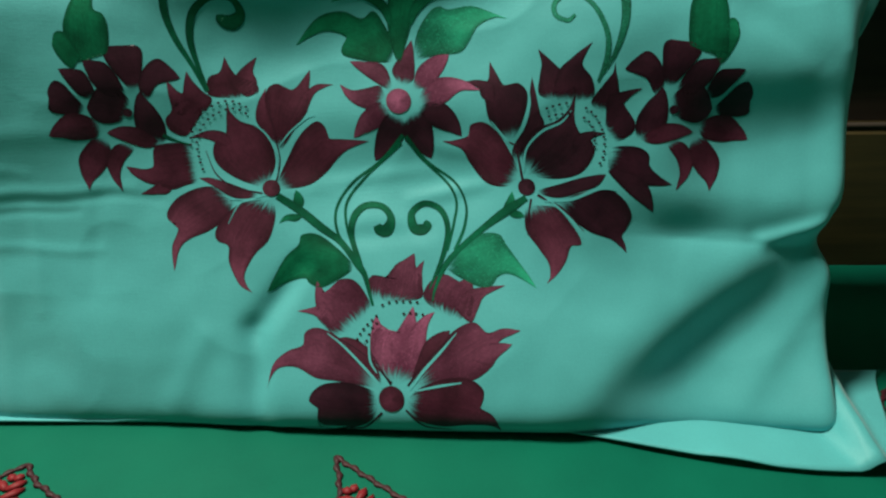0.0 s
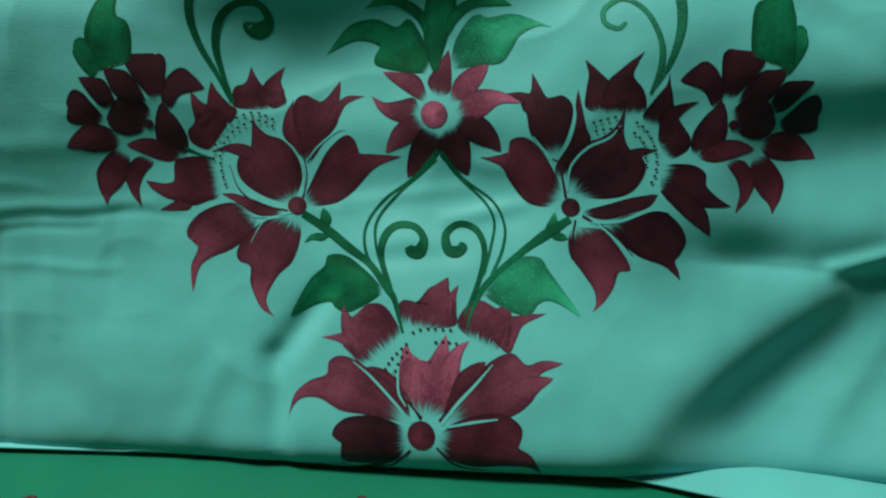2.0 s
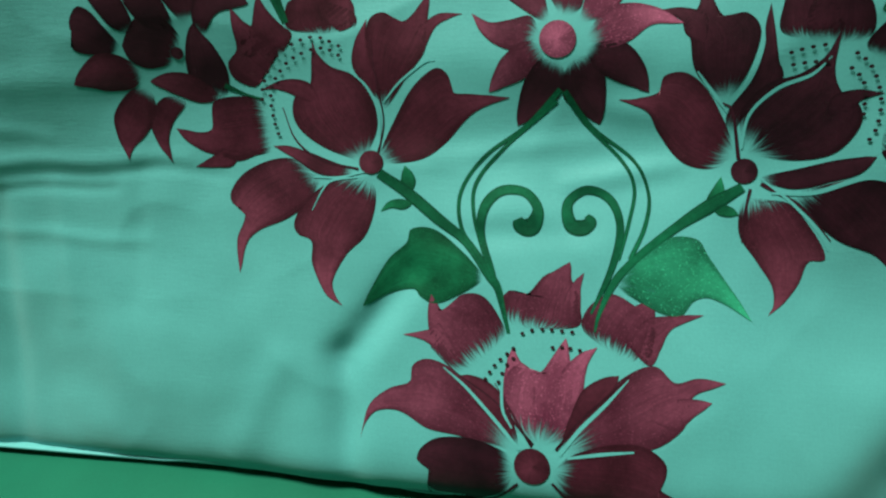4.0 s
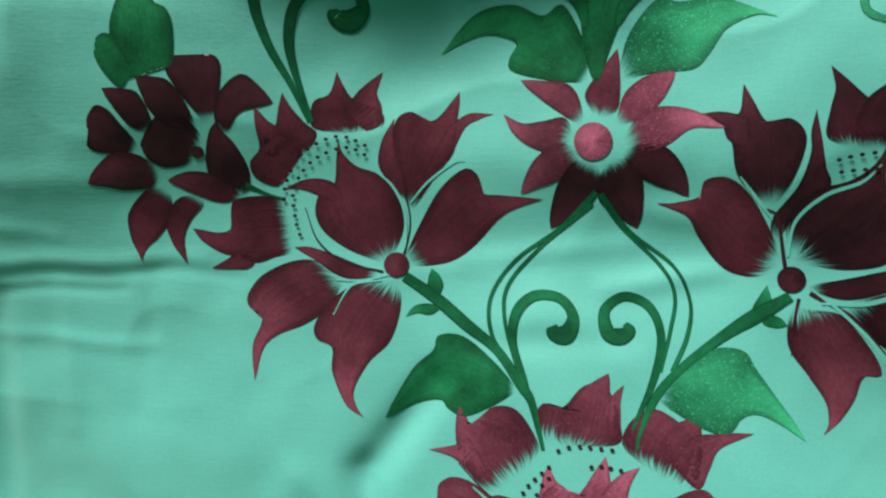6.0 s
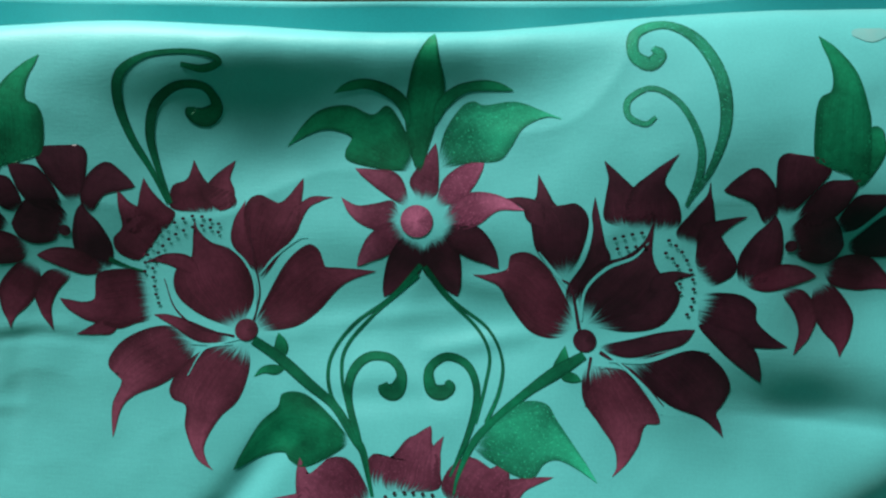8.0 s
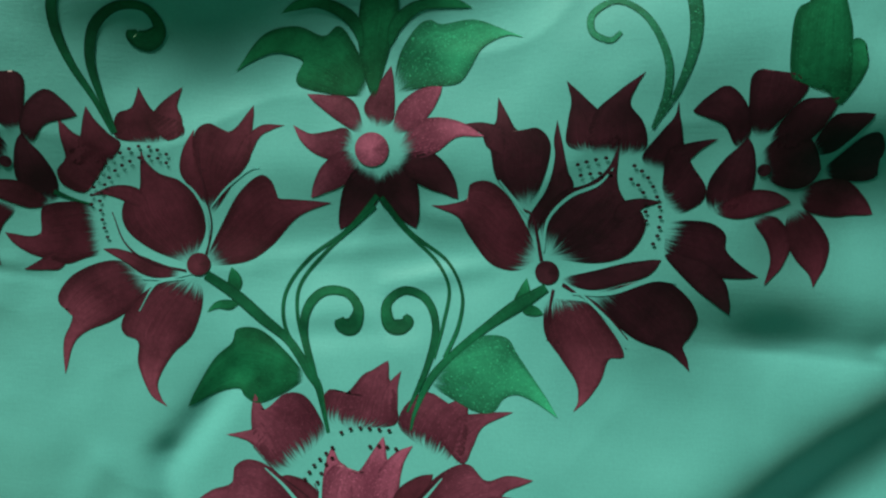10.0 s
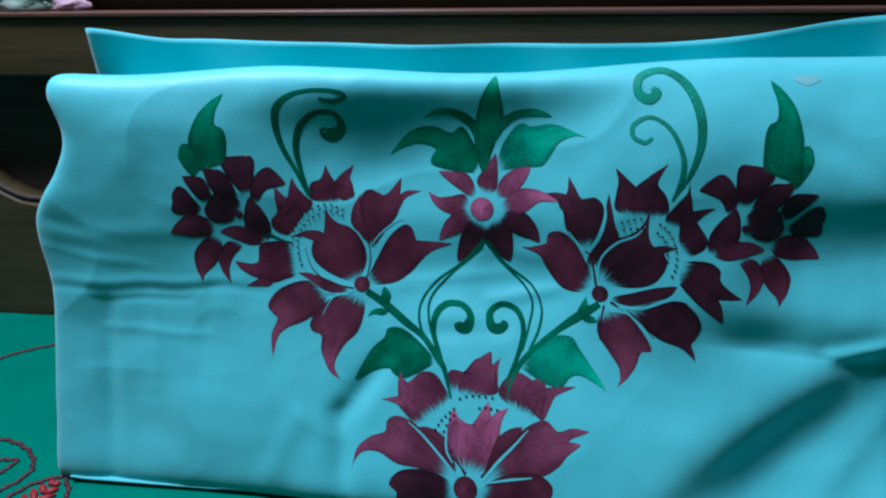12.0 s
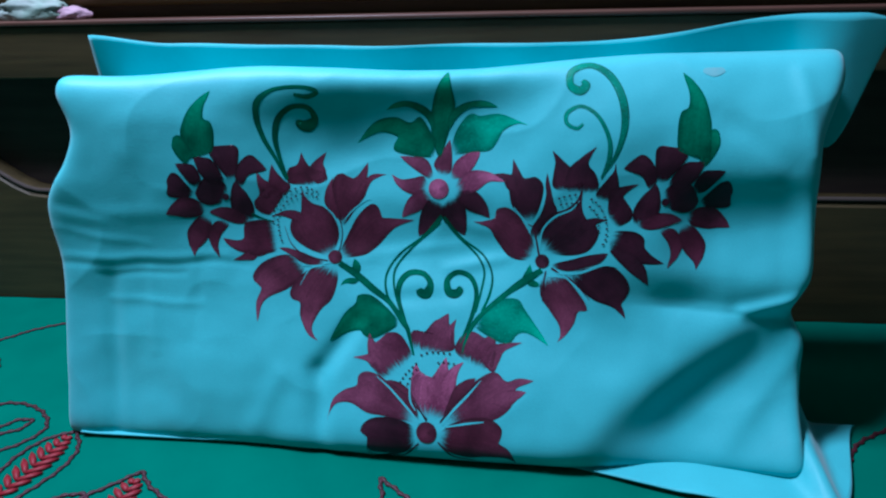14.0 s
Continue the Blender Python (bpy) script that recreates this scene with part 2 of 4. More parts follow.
def rail(y, z, ry, rz, flat=0.5):
    """A long half-round moulding."""
    bm = bmesh.new()
    rings = []
    for x in (-0.88, 0.88):
        rings.append([bm.verts.new((x, y - ry * math.cos(a) ** flat, z + rz * math.sin(a))) for a in (math.radians(-88 + 176 * k / 14) for k in range(15))])
    for k in range(14):
        bm.faces.new((rings[0][k], rings[1][k], rings[1][k + 1], rings[0][k + 1]))
    return bm


part("lower_panel", lower_panel(), OAK, headboard, smooth=False)
part("scallop_bead", scallop_bead(), DARK, headboard)
part("recess_board", box(-0.86, 0.86, HB + 0.031, HB + 0.05, LOW, 0.30), DARK, headboard, "nearly black recess board", False)
part("top_board", box(-0.87, 0.87, HB - 0.006, HB + 0.03, 0.287, 0.344, 0.002), OAK, headboard)
part("ledge_edge", box(-0.875, 0.875, HB - 0.009, HB + 0.012, 0.3445, 0.3495, 0.0015), EDGE, headboard, "reddish edge of the ledge, coloured paler as if lit")
part("ledge", box(-0.87, 0.87, HB + 0.0125, HB + 0.05, 0.338, 0.346), DARK, headboard, smooth=False)
part("rail", rail(HB + 0.05, 0.378, 0.026, 0.018), RAIL, headboard, "honey brown half-round rail")
part("upper_bead", rail(HB + 0.05, 0.4005, 0.024, 0.004), RAIL, headboard)
part("upper_board", box(-0.87, 0.87, HB + 0.0505, HB + 0.075, 0.34, 0.62, 0.003), RAIL, headboard)

# carved medallion on the upper board
medallion = tagged(new("medallion"), "dark carved oval medallion with dull gold beading", "ornament")
medallion.location = (-0.33, HB + 0.048, 0.50)


def oval(rx, rz, y0, y1, n=48):
    bm = bmesh.new()
    rings = []
    for f, y in ((0.0, y1), (0.55, y1), (0.85, y1 * 0.8 + y0 * 0.2), (1.0, y0)):
        rings.append([bm.verts.new((rx * f * math.cos(k * math.tau / n), y, rz * f * math.sin(k * math.tau / n))) for k in range(n)] if f else [bm.verts.new((0, y, 0))])
    for k in range(n):
        bm.faces.new((rings[0][0], rings[1][k], rings[1][(k + 1) % n]))
        for r, q in zip(rings[1:], rings[2:]):
            bm.faces.new((r[k], q[k], q[(k + 1) % n], r[(k + 1) % n]))
    return bm


part("plate", oval(0.12, 0.094, 0.0, -0.022), DARK, medallion)
bead_mesh = None
for k in range(40):
    a = k * math.tau / 40
    if bead_mesh is None:
        bm = bmesh.new()
        bmesh.ops.create_icosphere(bm, subdivisions=1, radius=0.006)
        bead_mesh = mesh_of("bead", bm, GOLD)
    bead = new("bead", bead_mesh)
    bead.parent, bead.location = medallion, (0.092 * math.cos(a), -0.021, 0.070 * math.sin(a))

# crumpled printed cloth on the ledge
def crumple(cx, cz, rx, ry, rz, seed, squash=1.0):
    bm = bmesh.new()
    bmesh.ops.create_icosphere(bm, subdivisions=4, radius=1)
    for v in bm.verts:
        k = 1 + 0.35 * noise.noise(v.co * 1.7 + Vector((seed, 0, 0))) + 0.16 * noise.noise(v.co * 5 + Vector((0, seed, 0)))
        v.co = Vector((cx + rx * v.co.x * k, ry * v.co.y * k, max(0.0005, cz + rz * v.co.z * k)))
    return bm


cloth_roll = tagged(new("folded_cloth"), "crumpled white and green printed cloth lying on the ledge", "cloth")
cloth_roll.location = (-0.478, HB + 0.012, 0.3496)
part("cloth_body", crumple(0, 0.009, 0.046, 0.014, 0.014, 3), CREAM, cloth_roll)
part("cloth_tail", crumple(0.047, 0.005, 0.024, 0.009, 0.008, 8), PINK, cloth_roll, "pink printed end")

# ---- the pillow. u runs across it, v up its face, w out of it; its foot stands on the bed and it leans back
LEAN = radians(22)
SL, CL = math.sin(LEAN), math.cos(LEAN)
THICK = 0.050
FOOT = -0.243


def left_edge(v):
    return -0.352 + 0.015 * math.exp(-((v - 0.045) / 0.030) ** 2) - 0.006 * math.exp(-((v + 0.03) / 0.03) ** 2) - 0.003 * smoothstep(-0.08, -0.15, v) + 0.006 * smoothstep(0.07, 0.10, v) + 0.009 * smoothstep(-0.02, 0.02, v)


def right_edge(v):
    return 0.317 - 0.012 * math.exp(-((v + 0.098) / 0.018) ** 2) + 0.016 * smoothstep(0.03, 0.1, v) - 0.003 * smoothstep(-0.10, -0.20, v)


def top_edge(u):
    return 0.112 + 0.009 * smoothstep(0.02, 0.2, u) - 0.012 * smoothstep(-0.15, -0.3, u) - 0.004 * math.exp(-((u + 0.02) / 0.08) ** 2)


# creases: from, to (u, v), height and half-width in metres
CREASES = (
    (0.300, -0.088, 0.262, -0.102, 0.0040, 0.006), (-0.105, -0.165, -0.100, -0.226, -0.0036, 0.010), (-0.072, -0.122, -0.105, -0.165, -0.0032, 0.010),
    (-0.345, -0.073, -0.170, -0.069, -0.00035, 0.0030), (-0.340, -0.066, -0.190, -0.063, 0.0004, 0.0040),
    (-0.330, -0.030, -0.220, -0.022, 0.0006, 0.008), (-0.300, -0.085, -0.298, -0.225, -0.0020, 0.009), (-0.310, -0.080, -0.230, -0.078, -0.0004, 0.003),
    (-0.346, -0.040, -0.262, -0.052, 0.0003, 0.004), (-0.344, -0.018, -0.285, -0.030, -0.0003, 0.005), (-0.300, -0.102, -0.215, -0.108, 0.0004, 0.004),
    (-0.262, -0.078, -0.258, -0.150, 0.0005, 0.006), (-0.215, -0.074, -0.222, -0.140, -0.0005, 0.007), (-0.140, -0.170, -0.165, -0.222, 0.0008, 0.010),
    (0.020, -0.030, 0.075, -0.040, 0.0008, 0.007), (-0.060, -0.060, 0.020, -0.048, 0.0007, 0.006), (0.230, 0.060, 0.285, 0.020, -0.0012, 0.010), (0.292, 0.095, 0.305, 0.030, 0.0012, 0.007),
    (0.010, -0.070, 0.060, -0.060, 0.0010, 0.006), (-0.06, -0.100, 0.02, -0.094, -0.0008, 0.008),
)
# folds: along a crest from one end to the other (u, v); the cloth drops on its left hand by a depth within a width,
# then comes back, gently (0) or from a sharp valley (1)
FOLDS = (
    (0.316, -0.076, 0.118, -0.222, 0.0340, 0.050, 0), (0.322, -0.074, 0.160, -0.062, 0.0110, 0.026, 1), (0.322, -0.118, 0.240, -0.230, 0.0060, 0.022, 0),
    (0.120, 0.098, -0.195, 0.078, 0.0270, 0.052, 0), (0.318, 0.010, 0.190, 0.004, 0.0120, 0.040, 0), (0.110, -0.010, -0.110, -0.016, 0.0045, 0.036, 0),
)
# soft swellings of the filling: centre, height, spread
SWELLS = (
    (-0.250, 0.035, 0.003, 0.080, 0.055), (0.165, 0.048, 0.005, 0.070, 0.036), (0.275, 0.025, 0.005, 0.050, 0.030),
    (-0.20, -0.165, 0.006, 0.070, 0.050), (0.12, -0.160, 0.004, 0.060, 0.050), (0.0, -0.055, -0.004, 0.09, 0.03),
    (0.062, 0.020, 0.008, 0.075, 0.060), (0.155, -0.125, -0.009, 0.070, 0.050), (-0.070, 0.010, 0.003, 0.090, 0.080),
)


# how the stuffed case differs from its plain form, in millimetres: across, up, and out of the face
ACROSS = (1.13, -0.26, -3.71, -3.11, -3.24, 0.49, 0.12, 0.32, -0.61, -2.2)
UPWARD = (2.28, 0.14, -2.58, 0.38, -0.26, -1.66, 1.54, -0.39, -2.4, -1.28)
OUTWARD = (6.4, -6.63, 5.37, -15.5, 8.14, -6.9, 11.77, -0.18)


def spread(u, v):
    """Soft coordinates of a place on the face (metres), level towards the edges."""
    return 1.3 * math.tanh(u / 0.26), 1.3 * math.tanh((v / 0.2 + 0.3) / 1.3)


def bulge(u, v):
    a, b = spread(u, v)
    terms = (1, a, b, a * a, a * b, b * b, a * a * b, a ** 4)
    return 0.001 * sum(c * k for c, k in zip(OUTWARD, terms))


def settled(u, v):
    """Where the stuffing carries a place of the flat motif, both in millimetres."""
    a, b = spread(u / 1000, v / 1000)
    terms = (1, a, b, a * a, a * b, b * b, a ** 3, a * a * b, a * b * b, b ** 3)
    return u + sum(c * k for c, k in zip(ACROSS, terms)), v + sum(c * k for c, k in zip(UPWARD, terms))


def swell(u, v):
    """Height of the face over its middle plane before it rounds off at the edges."""
    t = v - 0.55 * 0.022 * math.log1p(math.exp((v - 0.015) / 0.022))
    w = bulge(u, v) - 0.011 - 0.004 * u + 0.12 * t + 0.351 * u * u - 0.55 * u * t + 1.031 * t * t
    w -= 3.3 * max(0.0, v - 0.05) ** 2
    for a, b, c, d, h, s in CREASES:
        du, dv = c - a, d - b
        k = ((u - a) * du + (v - b) * dv) / (du * du + dv * dv)
        q = min(1.0, max(0.0, k))
        dist = (u - a - q * du) ** 2 + (v + 0.0035 * noise.noise(Vector((u * 22, 7, 0))) - b - q * dv) ** 2
        w += 1.6 * h * math.exp(-dist / (s * s)) * (0.35 + 0.65 * math.sin(math.pi * min(1, max(0, 0.15 + 0.7 * q))))
    for a, b, c, d, h, s, sharp in FOLDS:
        du, dv = c - a, d - b
        length = math.hypot(du, dv)
        k = ((u - a) * du + (v - b) * dv) / (length * length)
        x = ((v - b) * du - (u - a) * dv) / (length * s)
        ends = smoothstep(-0.12, 0.30, k) * smoothstep(1.12, 0.62, k)
        if ends > 0:
            x = math.log1p(math.exp(7 * x)) / 7
            if sharp:
                w -= h * ends * math.exp(-0.55 * math.log1p(math.exp(9 * (x - 1))) / 4.5) * min(x, 1.3) ** 1.5 / (1 + 0.25 * max(0, x - 1))
            else:
                w -= h * ends * x * math.exp(1 - x)
    for a, b, h, su, sv in SWELLS:
        w += 1.25 * h * math.exp(-((u - a) / su) ** 2 - ((v - b) / sv) ** 2)
    ridged = 1 - abs(noise.noise(Vector((u * 9 + 3, v * 11, 2))))
    return w + 0.0016 * noise.noise(Vector((u * 16, v * 16, 1))) + 0.0005 * noise.noise(Vector((u * 45, v * 45, 5))) + 0.0022 * ridged * ridged


def roundness(u, v):
    lo, hi, top = left_edge(v), right_edge(v), top_edge(u)
    p = abs(2 * (u - lo) / (hi - lo) - 1)
    q = 2 * (v - FOOT) / (top - FOOT) - 1
    return max(0.0, (1 - min(1, p) ** 64) * (1 - min(1, abs(q)) ** (30 if q > 0 else 17))) ** 0.45


def stand(u, v, w):
    return Vector((u, SL * (v + 0.24) - CL * w, max(0.003, CL * (v + 0.24) + SL * w)))


def face(u, v):
    g = roundness(u, v)
    return swell(u, v) * g - THICK * (1 - g)


def on_face(u, v, lift):
    """A place on the pillow's face, lifted off it by lift metres. u and v in metres."""
    e = 0.0015
    c = stand(u, v, face(u, v))
    n = (stand(u + e, v, face(u + e, v)) - c).cross(stand(u, v + e, face(u, v + e)) - c).normalized()
    return c + n * lift


def even(a):
    return 0.5 + 0.5 * math.sin(math.pi * (a - 0.5))


def cover_point(a, b, back):
    a, b = even(a), even(b)
    v0 = FOOT + b * (0.12 - FOOT)
    lo, hi = left_edge(v0), right_edge(v0)
    u = lo + a * (hi - lo)
    v = FOOT + b * (top_edge(u) - FOOT)
    if back:
        return stand(u, v, -THICK - 0.9 * THICK * roundness(u, v))
    return stand(u, v, face(u, v))


pillow = tagged(new("pillow"), "aqua cotton pillow with hand-painted maroon lotus flowers, leaning on the headboard", "pillow")
part("front_cover", grid(400, 270, lambda a, b: cover_point(a, b, False)), AQUA, pillow)
part("back_cover", grid(60, 40, lambda a, b: cover_point(a, b, True)), AQUA, pillow)


def thicken(bm, amount):
    bmesh.ops.recalc_face_normals(bm, faces=bm.faces)
    bmesh.ops.solidify(bm, geom=bm.faces[:], thickness=amount)
    return bm


def flap_place(a, b):
    """The open end of the case: a loose band that stands up behind the pillow and hangs over at one end."""
    x = -0.351 + 0.740 * a
    top = 0.343 - 0.010 * smoothstep(-0.35, -0.27, x) - 0.004 * smoothstep(-0.3, -0.05, x) + 0.022 * smoothstep(0.12, 0.33, x) - 0.006 * smoothstep(0.36, 0.395, x)
    low = 0.262 - 0.030 * smoothstep(0.30, 0.345, x) + 0.105 * smoothstep(0.350, 0.395, x) ** 1.3
    z = low + (top - low) * b
    y = 0.205 - 0.013 * b + 0.004 * math.sin(x * 21) * b + 0.003 * math.sin(x * 47 + 1) - 0.014 * smoothstep(0.30, 0.36, x) * (1 - 0.6 * b)
    x -= 0.006 * (1 - b) * (1 - smoothstep(-0.35, -0.30, x))
    return (x, y, z)


part("case_flap", thicken(grid(150, 16, flap_place), 0.0012), AQUA, pillow, "loose open end of the pillowcase")


def hem_place(a, b):
    """The case's lower hem, spread on the bed in front of the pillow and out to a corner."""
    x = -0.334 + 0.712 * a
    front = 0.009 - 0.006 * math.exp(-((x + 0.055) / 0.03) ** 2) - 0.046 * smoothstep(0.05, 0.30, x) + 0.115 * smoothstep(0.31, 0.382, x) ** 1.6
    back = 0.025 + 0.05 * smoothstep(0.24, 0.34, x)
    y = back + (front - back) * b
    lift = 0.0035 + 0.0015 * math.sin(x * 31 + 0.6) * b + 0.0010 * math.sin(x * 90) * b
    lift += 0.034 * math.exp(-((x - 0.318) / 0.012) ** 2) * (1 - b) + 0.010 * math.exp(-((x - 0.300 - 0.02 * b) / 0.008) ** 2)
    return (x, y, max(0.004, lift))


part("case_hem", thicken(grid(150, 14, hem_place), 0.0012), AQUA, pillow, "loose hem of the pillowcase on the bedspread")


def stain_place(a, b):
    r, t = 0.007 * a, math.tau * b
    return on_face(0.227 + 1.25 * r * math.cos(t), 0.097 + 0.55 * r * math.sin(t) * (1 + 0.2 * math.sin(3 * t)), 0.0003)


part("stain", grid(4, 20, stain_place), STAIN, pillow, "faint pinkish stain")

# ---- the painted motif
layer = 0


def painted(name, rows, mat, parent, label="", lift=None, spur=0.0, axis=None):
    """Lay rows of (u, v) places in millimetres on the pillow's face as one coat of paint."""
    global layer
    layer += 1
    lift = 0.00016 + 0.0000012 * layer if lift is None else lift
    bm = bmesh.new()
    uv = bm.loops.layers.uv.new("UVMap")
    n, k = len(rows) - 1, len(rows[0]) - 1
    verts = [[bm.verts.new(on_face(u / 1000, v / 1000, lift)) for u, v in (settled(*q) for q in row)] for row in rows]
    for j in range(n):
        for i in range(k):
            f = bm.faces.new((verts[j][i], verts[j][i + 1], verts[j + 1][i + 1], verts[j + 1][i]))
            for loop, (a, b) in zip(f.loops, ((j, i), (j, i + 1), (j + 1, i + 1), (j + 1, i))):
                along = a / n if axis is None else axis(*rows[a][b])
                loop[uv].uv = (spur + (1 - spur) * along, b / k)
    return part(name, bm, mat, parent, label)


def edge(points, n):
    """n + 1 places at even steps along a smooth curve through the points."""
    p = spline([(x, y, 0) for x, y in points], 10)
    run = [0.0]
    for a, c in zip(p, p[1:]):
        run.append(run[-1] + (c - a).length)
    out, k = [], 0
    for i in range(n + 1):
        want = run[-1] * i / n
        while k < len(run) - 2 and run[k + 1] < want:
            k += 1
        out.append(p[k].lerp(p[k + 1], min(1.0, (want - run[k]) / max(1e-9, run[k + 1] - run[k]))))
    return out


def petal(parent, mat, foot, left, tip, right, warp=None, spur=False):
    """A petal or leaf between two curved edges that run from its foot to its tip; all in millimetres."""
    length = math.hypot(tip[0] - foot[0], tip[1] - foot[1])
    n = max(14, int(length / 1.5))
    rows = []
    for p, q in zip(edge([foot, *left, tip], n), edge([foot, *right, tip], n)):
        wide = (p - q).length
        grow = min(0.8, 0.25 * wide) / max(wide, 1e-6)
        row = [(c.x, c.y) for c in (p.lerp(q, -grow + (1 + 2 * grow) * i / 8) for i in range(9))]
        rows.append([warp(u, v) if warp else (u, v) for u, v in row])
    flat = [q for row in rows for q in row]
    foot_at, mid = rows[0][4], [sum(c) / len(flat) for c in zip(*flat)]
    way = Vector((mid[0] - foot_at[0], mid[1] - foot_at[1])).normalized()
    reach = sorted(u * way.x + v * way.y for u, v in flat)
    low, span = reach[0], reach[-1] - reach[0]
    return painted("leaf" if mat in (LEAF, PALE_LEAF) else "petal", rows, mat, parent, spur=0.5 if spur else 0.0, axis=lambda u, v: (u * way.x + v * way.y - low) / span)


def stroke(name, mat, parent, points):
    """A brush stroke through (u, v, width) points in millimetres."""
    p = spline(points, 8)
    rows = []
    for i, q in enumerate(p):
        d = (p[min(i + 1, len(p) - 1)] - p[max(i - 1, 0)]).xy.normalized()
        half = max(0.25, 0.39 * q.z)
        rows.append([(q.x - d.y * half * k, q.y + d.x * half * k) for k in (1, 0.33, -0.33, -1)])
    return painted(name, rows, mat, parent, spur=0.5)


def disc(name, centre, radius, mat, parent, label, warp=None):
    rows = []
    for j in range(7):
        r = radius * (1 - j / 6)
        row = [(centre[0] + r * math.cos(k * math.tau / 24), centre[1] + r * math.sin(k * math.tau / 24)) for k in range(25)]
        rows.append([warp(u, v) if warp else (u, v) for u, v in row])
    return painted(name, rows, mat, parent, label, lift=0.00042, spur=0.5)


def dots(parent, points):
    """A row of small painted dots along a curve."""
    bm = bmesh.new()
    p = [Vector((*settled(q.x, q.y), 0)) for q in spline(points, 12)]
    gone = 0.0
    for a, b in zip(p, p[1:]):
        gone += (b - a).xy.length
        if gone > 4.2:
            gone = 0.0
            ring = [bm.verts.new(on_face((b.x + 1.1 * math.cos(k * math.tau / 8)) / 1000, (b.y + 0.9 * math.sin(k * math.tau / 8)) / 1000, 0.00075)) for k in range(8)]
            bm.faces.new(ring)
    return tagged(part("stamen_dots", bm, DOT, parent), kind="stuff")


left_lotus = disc("flower", (-94.3, -64.2), 6.2, MAROON, pillow, "maroon painted lotus with dark stamen dots")
petal(left_lotus, MAROON, (-91.5, -64), [(-83.5, -45), (-73.5, -26.5), (-61.5, -16), (-54.5, -19.5), (-52.5, -27.5), (-43, -28.5)], (-23, -29.5), [(-78.5, -63.5), (-66.5, -60.5), (-56, -52.5), (-44, -38.5), (-33.5, -32.5)])
petal(left_lotus, MAROON, (-88.5, -37.5), [(-92, -24), (-96, -6), (-94.5, 7.5), (-87.5, 12), (-78.5, 8), (-72.5, 11.5)], (-64.5, 22.5), [(-76.5, -19), (-67.5, -6.5), (-66.5, 5.5), (-65.5, 14.5)])
petal(left_lotus, MAROON, (-78, -11.5), [(-69.5, 4), (-66.5, 7), (-59, 11.5)], (-47.5, 12), [(-70, -10), (-62, 5.5), (-54.5, 10)], spur=True)
petal(left_lotus, MAROON, (-89, -33), [(-99, -21), (-103, -13.5), (-101.5, -3)], (-96, 9), [(-91.5, -21), (-94.5, -12), (-97, 0)])
petal(left_lotus, MAROON, (-98.5, -64), [(-117, -57), (-129, -48.5), (-133.5, -40), (-132.5, -31), (-127.5, -26.5), (-124, -22)], (-123, -2.5), [(-92.5, -48.5), (-92.5, -36), (-99, -24), (-106, -18.5), (-115, -15.5), (-121, -9.5)])
petal(left_lotus, MAROON, (-120.5, -33.5), [(-129, -31.5), (-135, -28.5), (-142, -26.5)], (-149.5, -27.5), [(-125, -25), (-132, -22.5), (-140.5, -23.5)], spur=True)
petal(left_lotus, MAROON, (-102, -69), [(-110.5, -71.5), (-122.5, -69.5), (-134, -62)], (-144.5, -56.5), [(-114, -65), (-125.5, -60.5), (-137, -57)])
petal(left_lotus, MAROON, (-118, 1), [(-133.5, 3), (-135, 10.5), (-133, 16.5), (-127, 19), (-124.5, 24)], (-123.5, 31), [(-103.5, 3), (-103, 12), (-115.5, 17), (-120.5, 23)])
petal(left_lotus, MAROON, (-109.5, 2.5), [(-118, 11), (-114, 20), (-107, 27)], (-102, 31.5), [(-103.5, 6), (-103, 14.5), (-105.5, 22)], spur=True)
petal(left_lotus, MAROON, (-140.5, -12), [(-154.5, -11), (-157, -5), (-151.5, 2.5), (-150, 9.5)], (-148.5, 19.5), [(-133.5, -0.5), (-139, 5), (-145.5, 12.5)])
petal(left_lotus, MAROON, (-146, -16.5), [(-151.5, -25.5), (-161.5, -21.5), (-163.5, -14), (-159, -7.5), (-160, 2)], (-161, 12), [(-140.5, -9), (-149, 1), (-155.5, 5)], spur=True)
petal(left_lotus, MAROON, (-146, -46), [(-144.5, -57), (-154, -61), (-162.5, -64), (-171, -61.5), (-179.5, -59), (-187.5, -54)], (-193, -48), [(-149, -33.5), (-162.5, -32), (-172.5, -34.5), (-174.5, -40.5), (-175, -48.5), (-182, -50.5)])
petal(left_lotus, MAROON, (-160, -56.5), [(-165.5, -66.5), (-174, -67.5)], (-184.5, -68), [(-168, -58), (-176.5, -64)], spur=True)
petal(left_lotus, BLUSH, (-119.5, -72), [(-120.5, -74), (-127, -85.5), (-138.5, -94.5), (-153, -101), (-159.5, -109)], (-162.5, -124.5), [(-132.5, -64), (-145.5, -64.5), (-159, -71.5), (-166, -81.5), (-165, -88), (-159.5, -91), (-160, -97.5), (-163.5, -107.5)])
petal(left_lotus, BLUSH, (-96.5, -71.5), [(-92.5, -78), (-93, -90), (-97.5, -103), (-107, -113), (-114, -127), (-112.5, -135.5)], (-108, -141), [(-110.5, -73), (-126, -84), (-133, -96), (-131.5, -103), (-124, -107), (-123.5, -119), (-116.5, -134.5)])
right_lotus = disc("flower", (91.9, -64.5), 6.2, PLUM, pillow, "dark maroon painted lotus with stamen dots")
petal(right_lotus, MAROON, (87.5, -56.5), [(78, -63), (63, -60), (51, -45), (45, -35)], (31, -30), [(82.5, -44), (72.5, -26.5), (62, -18), (52, -19.5), (50, -27), (39.5, -30)])
